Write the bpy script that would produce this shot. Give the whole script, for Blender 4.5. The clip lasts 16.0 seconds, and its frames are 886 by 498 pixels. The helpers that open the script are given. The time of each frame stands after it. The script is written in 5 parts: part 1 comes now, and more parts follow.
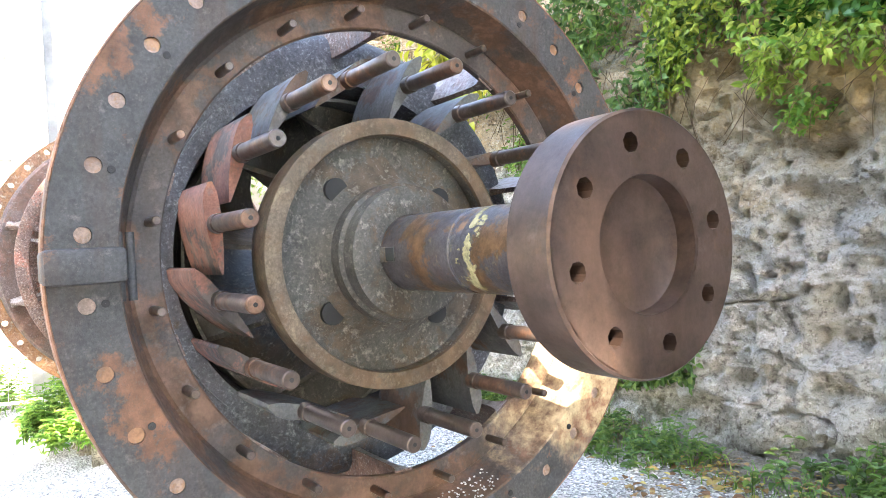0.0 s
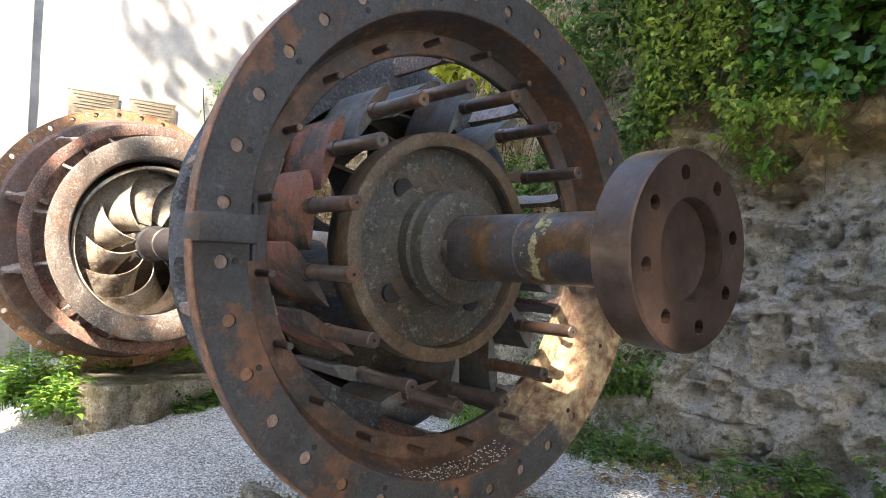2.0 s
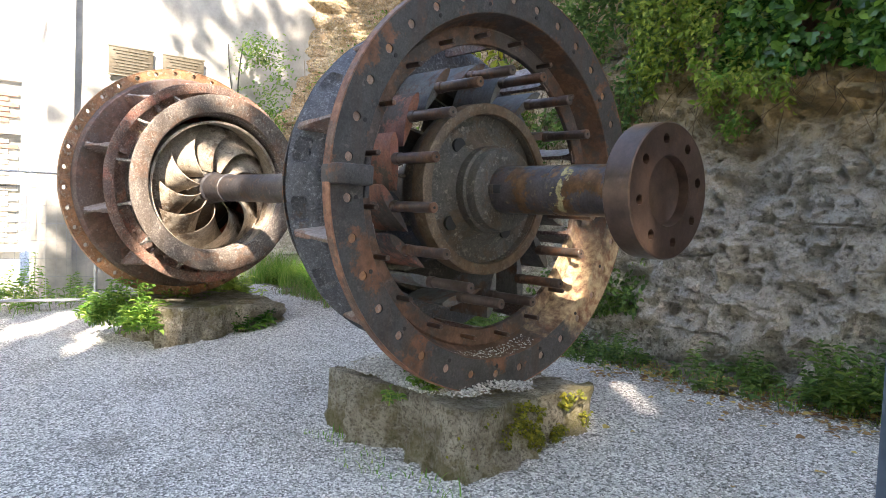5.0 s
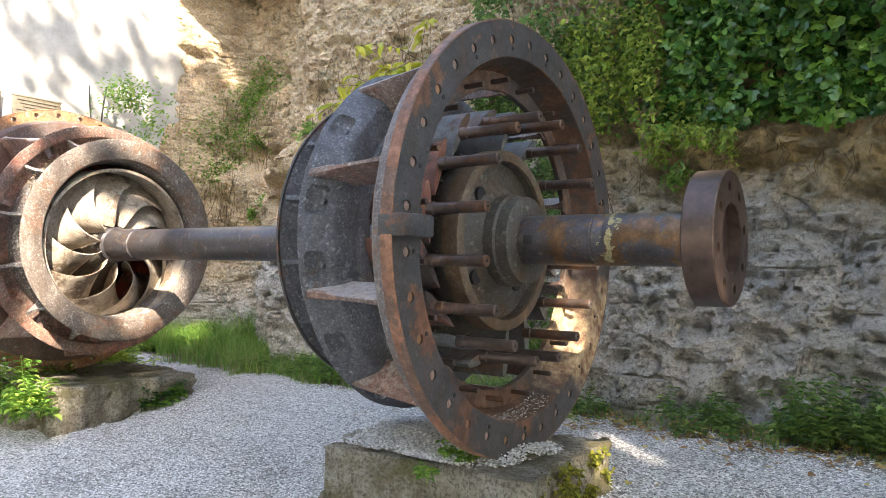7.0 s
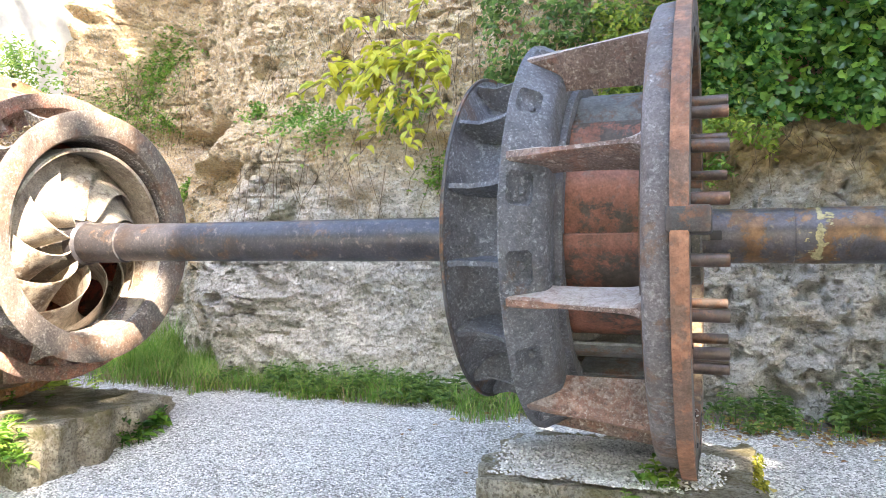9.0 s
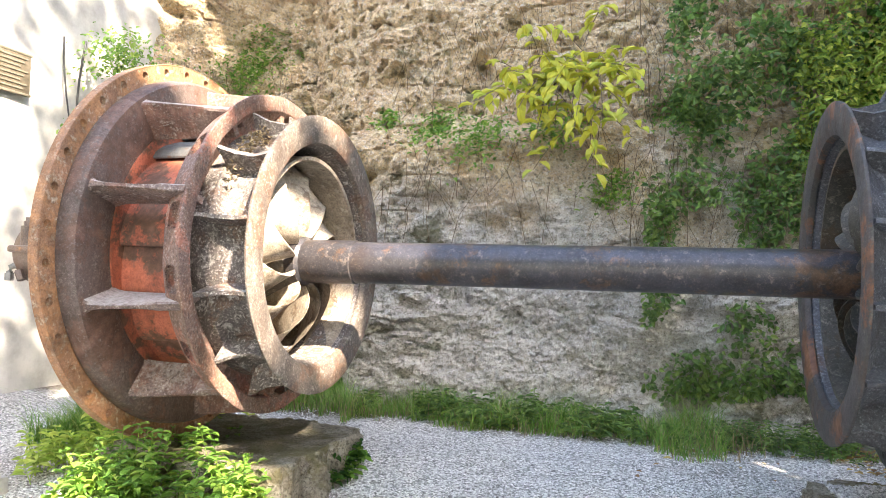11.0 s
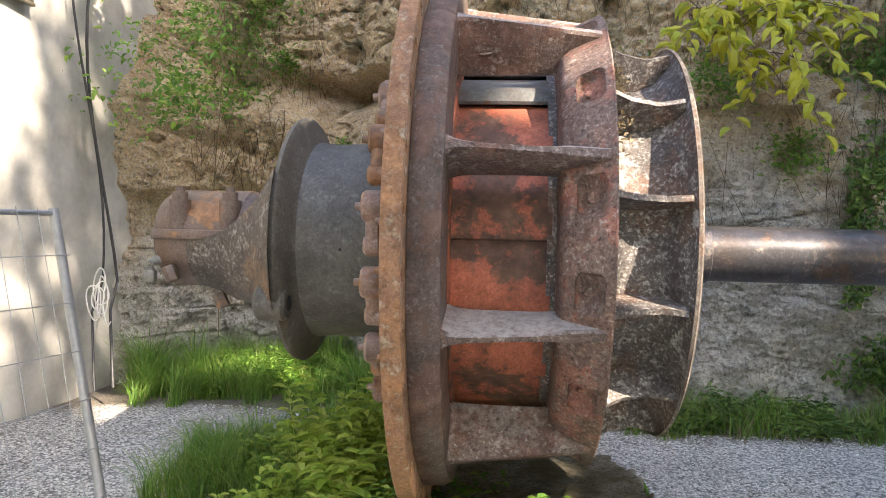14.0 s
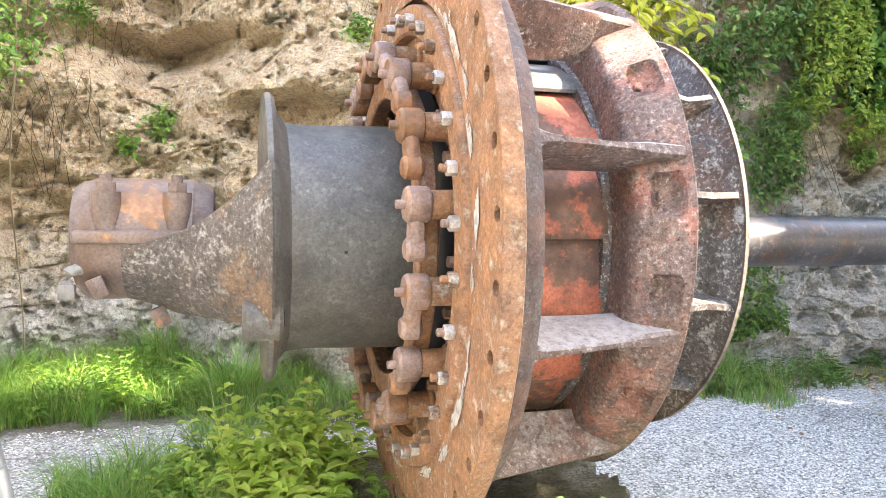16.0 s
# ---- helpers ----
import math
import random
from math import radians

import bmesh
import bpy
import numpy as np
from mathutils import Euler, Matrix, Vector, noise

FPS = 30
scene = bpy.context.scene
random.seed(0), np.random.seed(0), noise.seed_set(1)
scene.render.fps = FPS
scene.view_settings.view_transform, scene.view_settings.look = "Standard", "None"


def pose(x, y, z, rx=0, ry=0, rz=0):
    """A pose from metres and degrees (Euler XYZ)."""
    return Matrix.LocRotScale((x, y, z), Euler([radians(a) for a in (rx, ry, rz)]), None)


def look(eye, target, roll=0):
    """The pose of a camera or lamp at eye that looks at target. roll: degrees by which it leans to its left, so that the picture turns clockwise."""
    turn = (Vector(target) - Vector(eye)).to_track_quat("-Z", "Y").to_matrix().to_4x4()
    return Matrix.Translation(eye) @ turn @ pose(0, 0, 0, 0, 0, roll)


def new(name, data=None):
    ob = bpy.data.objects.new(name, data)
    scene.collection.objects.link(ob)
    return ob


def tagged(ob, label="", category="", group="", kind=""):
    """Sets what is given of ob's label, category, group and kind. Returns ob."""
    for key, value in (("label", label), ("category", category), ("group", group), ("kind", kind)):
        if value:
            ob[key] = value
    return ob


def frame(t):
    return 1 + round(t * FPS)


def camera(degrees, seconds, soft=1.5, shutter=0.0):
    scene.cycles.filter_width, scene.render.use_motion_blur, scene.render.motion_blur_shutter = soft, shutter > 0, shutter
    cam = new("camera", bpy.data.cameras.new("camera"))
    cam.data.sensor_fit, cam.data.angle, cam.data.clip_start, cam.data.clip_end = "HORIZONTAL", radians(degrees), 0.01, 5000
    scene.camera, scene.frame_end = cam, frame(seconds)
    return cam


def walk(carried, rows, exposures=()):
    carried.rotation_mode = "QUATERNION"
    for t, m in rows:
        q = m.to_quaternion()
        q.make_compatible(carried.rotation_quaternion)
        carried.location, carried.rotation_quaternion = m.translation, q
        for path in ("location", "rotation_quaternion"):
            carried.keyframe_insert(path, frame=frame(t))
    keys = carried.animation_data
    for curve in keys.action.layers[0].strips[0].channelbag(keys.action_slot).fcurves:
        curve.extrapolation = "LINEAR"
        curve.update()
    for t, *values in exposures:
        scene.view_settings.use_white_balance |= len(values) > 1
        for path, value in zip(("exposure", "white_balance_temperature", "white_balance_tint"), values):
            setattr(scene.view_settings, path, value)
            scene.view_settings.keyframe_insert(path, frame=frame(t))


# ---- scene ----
cam = camera(62.9, 16.0, soft=0.5)
PATH = [
    (0, (0.168, 0.127, 1.314), (-1.496, 1.235, 1.296), -3.1),
    (0.5, (0.263, 0.105, 1.267), (-1.483, 1.078, 1.201), 0.0),
    (1, (0.29, 0.026, 1.265), (-1.499, 0.914, 1.161), 1.1),
    (1.2, (0.289, -0.077, 1.231), (-1.416, 0.968, 1.205), 1.1),
    (1.5, (0.302, -0.282, 1.23), (-1.269, 0.956, 1.237), 2.4),
    (2, (0.265, -0.515, 1.216), (-1.281, 0.752, 1.257), 2.3),
    (2.5, (0.207, -0.727, 1.195), (-1.234, 0.659, 1.267), 0.8),
    (3, (0.354, -1.019, 1.163), (-1.044, 0.411, 1.203), 1.1),
    (3.5, (0.549, -1.137, 1.164), (-0.83, 0.312, 1.149), 2.1),
    (4, (0.745, -1.175, 1.113), (-0.678, 0.229, 1.075), 3.5),
    (4.5, (0.861, -1.284, 1.131), (-0.62, 0.057, 1.052), 4.6),
    (4.7, (0.887, -1.35, 1.145), (-0.633, -0.053, 1.043), 2.7),
    (6.8, (0.032, -1.882, 1.126), (-1.195, -0.304, 1.184), 1.0),
    (7, (-0.12, -1.941, 1.123), (-1.273, -0.308, 1.181), 1.0),
    (7.5, (-0.54, -2.014, 1.127), (-1.465, -0.241, 1.191), 0.7),
    (8, (-0.978, -2.153, 1.127), (-1.759, -0.315, 1.229), 0.9),
    (8.5, (-1.377, -2.265, 1.144), (-2.1, -0.403, 1.227), 0.7),
    (9, (-1.856, -2.252, 1.14), (-2.572, -0.385, 1.187), 0.2),
    (9.2, (-2.033, -2.265, 1.142), (-2.742, -0.396, 1.192), 0.7),
    (11.3, (-3.967, -2.519, 1.229), (-4.565, -0.612, 1.301), 1.8),
    (11.5, (-4.162, -2.486, 1.229), (-4.754, -0.577, 1.291), 1.9),
    (12, (-4.642, -2.336, 1.281), (-5.2, -0.416, 1.298), 1.7),
    (12.5, (-5.133, -2.224, 1.32), (-5.555, -0.269, 1.354), 1.5),
    (13, (-5.539, -2.121, 1.324), (-5.864, -0.148, 1.351), 0.2),
    (13.5, (-5.942, -1.957, 1.354), (-6.259, 0.017, 1.305), 0.4),
    (14, (-6.308, -1.849, 1.369), (-6.492, 0.142, 1.312), 1.3),
    (14.5, (-6.642, -1.76, 1.41), (-6.576, 0.238, 1.342), 0.5),
    (15, (-6.902, -1.572, 1.401), (-6.708, 0.417, 1.319), 0.6),
    (15.5, (-7.142, -1.455, 1.437), (-6.812, 0.515, 1.345), 0.6),
    (16, (-7.345, -1.466, 1.452), (-6.791, 0.451, 1.321), 0.8),
]
EXPOSURES = [
    (0, 4.54, 7250, 14),
    (0.5, 3.24, 7250, 14),
    (0.8, 2.34, 7250, 14),
    (1.0, 1.94, 7250, 14),
    (1.2, 1.94, 7250, 14),
    (1.5, 2.24, 7250, 14),
    (2.0, 2.99, 7250, 14),
    (2.5, 3.29, 7250, 14),
    (3.0, 3.59, 7250, 14),
    (3.5, 3.68, 7250, 14),
    (4.0, 3.33, 7250, 14),
    (4.5, 2.88, 7250, 14),
    (7.0, 3.09, 7420, 14),
    (7.5, 3.69, 7420, 14),
    (8.0, 4.04, 7420, 14),
    (9.0, 3.89, 7420, 14),
    (11.5, 3.11, 7550, 14),
    (12.0, 2.66, 7550, 14),
    (12.5, 2.54, 7550, 14),
    (13.0, 2.81, 7550, 14),
    (13.5, 3.01, 7550, 14),
    (14.0, 2.66, 7550, 14),
    (14.5, 3.06, 7550, 14),
    (15.0, 3.76, 7550, 14),
    (15.5, 3.83, 7550, 14),
    (16.0, 3.96, 7550, 14),
]
walk(cam, [(t, look(eye, target, roll)) for t, eye, target, roll in PATH], EXPOSURES)

# ---------------------------------------------------------------- light
SUN = Vector((0.60, -0.50, 0.62)).normalized()
world = bpy.data.worlds.new("sky")
scene.world = world
world.use_nodes = True
wn = world.node_tree
sky = wn.nodes.new("ShaderNodeTexSky")
sky.sky_type = "NISHITA"
sky.sun_disc = False
sky.sun_elevation = math.asin(SUN.z)
sky.sun_rotation = math.atan2(SUN.x, SUN.y)
wn.links.new(sky.outputs[0], wn.nodes["Background"].inputs[0])
wn.nodes["Background"].inputs[1].default_value = 0.15
sun = new("sun", bpy.data.lights.new("sun", "SUN"))
sun.data.energy, sun.data.angle, sun.data.color = 3.4, radians(0.53), (1.0, 0.93, 0.82)
sun.matrix_world = look(SUN * 30, (0, 0, 0))

# ---------------------------------------------------------------- axis and datum
AY, AZ = 1.41, 1.285          # the shaft's line
FA, FB = -1.955, -6.69        # outer faces of the two great flanges


def ground_z(x, y):
    return -0.13 * max(0.0, min(4.5, 2.4 - y)) + 0.012 * noise.noise((x * 0.9, y * 0.9, 3.1))


# ---------------------------------------------------------------- materials
def mat(name):
    m = bpy.data.materials.new(name)
    m.use_nodes = True
    return m, m.node_tree.nodes, m.node_tree.links, m.node_tree.nodes["Principled BSDF"]


def ramp(n, l, src, stops):
    r = n.new("ShaderNodeValToRGB")
    e = r.color_ramp.elements
    while len(e) < len(stops):
        e.new(0.5)
    for k, (p, c) in enumerate(stops):
        e[k].position = p
        e[k].color = (c[0], c[1], c[2], 1) if hasattr(c, "__len__") else (c, c, c, 1)
    l.new(src, r.inputs[0])
    return r.outputs[0]


def tex(n, l, kind, scale, detail=6, rough=0.6, space="Object", stretch=None):
    co = n.new("ShaderNodeTexCoord").outputs[space] if space != "Geo" else n.new("ShaderNodeNewGeometry").outputs["Position"]
    if stretch:
        mp = n.new("ShaderNodeMapping")
        mp.inputs["Scale"].default_value = stretch
        l.new(co, mp.inputs[0])
        co = mp.outputs[0]
    if kind == "noise":
        t = n.new("ShaderNodeTexNoise")
        t.inputs["Scale"].default_value, t.inputs["Detail"].default_value, t.inputs["Roughness"].default_value = scale, detail, rough
        l.new(co, t.inputs["Vector"])
        return t.outputs[0]
    t = n.new("ShaderNodeTexVoronoi")
    t.inputs["Scale"].default_value = scale
    l.new(co, t.inputs["Vector"])
    return t.outputs["Distance"] if kind == "cells" else t.outputs["Color"]


def mix(n, l, f, a, b, blend="MIX"):
    m = n.new("ShaderNodeMix")
    m.data_type, m.blend_type = "RGBA", blend
    for sock, v in ((m.inputs[0], f), (m.inputs[6], a), (m.inputs[7], b)):
        if hasattr(v, "links"):
            l.new(v, sock)
        elif hasattr(v, "__len__"):
            sock.default_value = (v[0], v[1], v[2], 1)
        else:
            sock.default_value = v
    return m.outputs[2]


def bump(n, l, bsdf, height, strength, dist):
    b = n.new("ShaderNodeBump")
    b.inputs["Strength"].default_value, b.inputs["Distance"].default_value = strength, dist
    l.new(height, b.inputs["Height"])
    l.new(b.outputs[0], bsdf.inputs["Normal"])


def old_metal(name, paint, rust, bare, cover, rough=(0.55, 0.85), bare_amount=0.25, rel=0.004, metal=0.0, seed=0.0, sunlit_bald=None, grain=1.7, streaks=0.55, flecks=0.0, second=None, up_pale=0.0):
    """Old paint over cast iron: paint, rust where it has gone, and pale worn or limed flecks."""
    m, n, l, b = mat(name)
    sp = "Geo"
    big = tex(n, l, "noise", 3.1 + seed, 11, 0.72, sp)
    mid = tex(n, l, "noise", 17.0 + seed, 6, 0.7, sp)
    fine = tex(n, l, "noise", 95.0, 4, 0.7, sp)
    f1 = ramp(n, l, big, [(cover - 0.025, 0), (cover + 0.02, 1)])
    rustc = mix(n, l, ramp(n, l, mid, [(0.35, 0), (0.65, 1)]), rust, [c * 0.42 for c in rust])
    paintc = mix(n, l, ramp(n, l, fine, [(0.35, 0), (0.7, 1)]), paint, [min(1, c * grain + 0.006 * (grain - 1)) for c in paint])
    c = mix(n, l, f1, paintc, rustc)
    f2 = ramp(n, l, mid, [(0.60 - 0.15 * bare_amount, 0), (0.72, bare_amount * 2 if bare_amount < 0.5 else 1)])
    c = mix(n, l, f2, c, bare)
    if sunlit_bald:
        # one spot of flaked tan rust that also carries a sun patch in its colour
        (bx, by, bz), br, bcol = sunlit_bald
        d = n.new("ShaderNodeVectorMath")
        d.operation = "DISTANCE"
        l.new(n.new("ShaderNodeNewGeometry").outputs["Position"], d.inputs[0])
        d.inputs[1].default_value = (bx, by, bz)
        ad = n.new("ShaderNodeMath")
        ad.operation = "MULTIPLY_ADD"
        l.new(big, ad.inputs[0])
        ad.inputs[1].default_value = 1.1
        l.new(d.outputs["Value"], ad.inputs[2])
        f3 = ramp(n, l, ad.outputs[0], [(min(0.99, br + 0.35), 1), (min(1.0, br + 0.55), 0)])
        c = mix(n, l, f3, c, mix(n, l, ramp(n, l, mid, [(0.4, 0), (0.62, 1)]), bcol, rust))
    if second:
        # remains of another coat of paint
        f4 = ramp(n, l, tex(n, l, "noise", 5.3, 9, 0.75, sp), [(0.53, 0), (0.58, 0.85)])
        c = mix(n, l, f4, c, second)
    if flecks:
        # pitted casting skin: pale scuffs and dark pits
        grit = tex(n, l, "noise", 68.0, 10, 0.85, sp)
        c = mix(n, l, ramp(n, l, grit, [(0.545, 0), (0.585, flecks)]), c, bare)
        c = mix(n, l, ramp(n, l, grit, [(0.41, min(1.0, flecks * 2)), (0.455, 0)]), c, [x * 0.3 for x in paint])
    blotch = tex(n, l, "noise", 6.7 + seed, 10, 0.78, sp)
    c = mix(n, l, 0.8, c, ramp(n, l, blotch, [(0.38, 0.58), (0.5, 1.0), (0.64, 1.4)]), "MULTIPLY")
    streak = tex(n, l, "noise", 9.0, 5, 0.6, sp, (1.0, 1.0, 0.16))
    c = mix(n, l, ramp(n, l, streak, [(0.5, 0), (0.75, streaks)]), c, [x * 0.35 for x in rust])
    if up_pale:
        # pale grey on what faces up, broken by noise
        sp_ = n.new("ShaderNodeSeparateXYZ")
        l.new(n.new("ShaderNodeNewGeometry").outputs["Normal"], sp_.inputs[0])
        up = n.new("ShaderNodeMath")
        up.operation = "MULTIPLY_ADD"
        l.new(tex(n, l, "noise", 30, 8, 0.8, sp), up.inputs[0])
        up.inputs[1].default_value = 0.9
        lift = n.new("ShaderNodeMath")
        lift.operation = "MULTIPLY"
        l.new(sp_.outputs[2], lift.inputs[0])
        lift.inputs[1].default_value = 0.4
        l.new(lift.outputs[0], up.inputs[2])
        c = mix(n, l, ramp(n, l, up.outputs[0], [(0.62, 0), (0.90, up_pale)]), c, (0.38, 0.345, 0.335))
    l.new(c, b.inputs["Base Color"])
    l.new(ramp(n, l, mid, [(0.3, rough[0]), (0.7, rough[1])]), b.inputs["Roughness"])
    b.inputs["Metallic"].default_value = metal
    h = mix(n, l, 0.5, mid, fine)
    bump(n, l, b, h, 0.8, rel)
    return m


BLACK = (0.031, 0.030, 0.031)
# the sun patch low on the far side is painted in as tan
M_flangeA = old_metal("flange_black_rust", BLACK, (0.19, 0.085, 0.045), (0.20, 0.18, 0.16), 0.57, bare_amount=0.18, flecks=0.15, sunlit_bald=((-1.95, 2.25, 0.75), 0.40, (0.46, 0.34, 0.20)))
M_edgeA = old_metal("flange_edge_rust", (0.10, 0.058, 0.042), (0.30, 0.135, 0.078), (0.30, 0.22, 0.17), 0.49, bare_amount=0.2, seed=0.7, flecks=0.2)
M_caseA = old_metal("case_black", (0.058, 0.062, 0.074), (0.13, 0.092, 0.075), (0.46, 0.48, 0.52), 0.60, bare_amount=0.20, rel=0.009, flecks=0.32)
M_bandA = old_metal("band_dark", (0.085, 0.075, 0.078), (0.18, 0.11, 0.08), (0.42, 0.41, 0.41), 0.55, bare_amount=0.25, rel=0.009, flecks=0.3)
M_caseB = old_metal("case_red_brown", (0.125, 0.080, 0.066), (0.24, 0.135, 0.098), (0.50, 0.44, 0.40), 0.52, bare_amount=0.24, rel=0.009, seed=0.4, flecks=0.6, second=(0.30, 0.12, 0.085))
M_bandB = old_metal("band_brown", (0.075, 0.054, 0.048), (0.17, 0.095, 0.072), (0.34, 0.30, 0.29), 0.5, bare_amount=0.2, rel=0.010, flecks=0.3)
M_drumB = old_metal("drum_grey_black", (0.085, 0.074, 0.070), (0.19, 0.12, 0.09), (0.60, 0.57, 0.54), 0.55, bare_amount=0.42, rel=0.009, flecks=0.75)
M_orange = old_metal("flange_orange_rust", (0.19, 0.098, 0.056), (0.34, 0.165, 0.078), (0.52, 0.46, 0.37), 0.47, bare_amount=0.42, rel=0.004, seed=2.6, streaks=0.3, flecks=0.25)
M_red = old_metal("red_lead_paint", (0.26, 0.072, 0.04), (0.15, 0.075, 0.05), (0.11, 0.085, 0.075), 0.53, bare_amount=0.3, rel=0.003, flecks=0.2)
M_redA = old_metal("red_lead_paint_worn", (0.14, 0.055, 0.036), (0.075, 0.058, 0.05), (0.12, 0.115, 0.11), 0.50, bare_amount=0.35, rel=0.002)
M_slatevane = old_metal("vane_slate", (0.070, 0.072, 0.072), (0.13, 0.075, 0.05), (0.20, 0.19, 0.18), 0.54, bare_amount=0.3, rel=0.002, flecks=0.15)
M_vaneplate = old_metal("stay_plate", (0.105, 0.072, 0.062), (0.22, 0.115, 0.085), (0.50, 0.45, 0.42), 0.52, bare_amount=0.28, rel=0.009, flecks=0.5, up_pale=0.95)
M_stem = old_metal("stem_steel", (0.10, 0.075, 0.065), (0.22, 0.12, 0.08), (0.28, 0.25, 0.23), 0.55, (0.3, 0.5), 0.2, 0.001, 0.55, grain=1.15)
M_shaft = old_metal("shaft_steel", (0.046, 0.044, 0.050), (0.15, 0.09, 0.06), (0.50, 0.40, 0.32), 0.57, (0.30, 0.5), 0.2, 0.001, 0.4, 0.3, grain=1.2, flecks=0.12)
M_shaftA = old_metal("shaft_rusty", (0.062, 0.056, 0.060), (0.21, 0.11, 0.05), (0.50, 0.40, 0.20), 0.53, (0.3, 0.55), 0.2, 0.001, 0.45, 0.9)
M_coupling = old_metal("coupling_brown", (0.082, 0.052, 0.040), (0.13, 0.075, 0.05), (0.22, 0.17, 0.14), 0.60, (0.33, 0.5), 0.1, 0.0008, 0.5, grain=1.12)
M_ledge = old_metal("ledge_brown", (0.045, 0.036, 0.033), (0.15, 0.08, 0.05), (0.3, 0.24, 0.2), 0.5, bare_amount=0.2, rel=0.002, sunlit_bald=((-1.95, 2.15, 0.75), 0.40, (0.46, 0.34, 0.20)))
M_hub = old_metal("hub_brown_black", (0.045, 0.042, 0.036), (0.085, 0.058, 0.036), (0.34, 0.31, 0.26), 0.54, bare_amount=0.28, rel=0.005, flecks=0.25)
M_rimA = old_metal("crown_rim_tan", (0.085, 0.062, 0.042), (0.13, 0.08, 0.045), (0.26, 0.21, 0.15), 0.5, bare_amount=0.3, rel=0.003, flecks=0.2)
M_runner = old_metal("runner_tan", (0.25, 0.21, 0.165), (0.20, 0.14, 0.095), (0.50, 0.46, 0.40), 0.56, bare_amount=0.45, rel=0.004, flecks=0.35)
M_rimB = old_metal("rim_grey_brown", (0.088, 0.072, 0.062), (0.17, 0.105, 0.075), (0.46, 0.42, 0.37), 0.53, bare_amount=0.32, rel=0.005, flecks=0.4)
M_cone = old_metal("cone_slate", (0.064, 0.060, 0.053), (0.16, 0.115, 0.085), (0.24, 0.24, 0.23), 0.63, (0.42, 0.68), 0.25, 0.004, flecks=0.2)
M_bearing = old_metal("bearing_brown", (0.098, 0.070, 0.060), (0.33, 0.165, 0.075), (0.24, 0.2, 0.18), 0.55, (0.38, 0.62), 0.15, 0.001)
M_bracket = old_metal("bracket_dark", (0.055, 0.047, 0.042), (0.20, 0.12, 0.07), (0.38, 0.36, 0.34), 0.54, (0.5, 0.75), 0.4, 0.004, flecks=0.5)
M_link = old_metal("link_brown", (0.20, 0.135, 0.11), (0.34, 0.17, 0.085), (0.30, 0.27, 0.26), 0.52, (0.4, 0.7), 0.25, 0.002)
M_zinc = old_metal("zinc_bolt", (0.40, 0.385, 0.36), (0.32, 0.20, 0.12), (0.6, 0.6, 0.58), 0.56, (0.3, 0.5), 0.2, 0.001, 0.6)


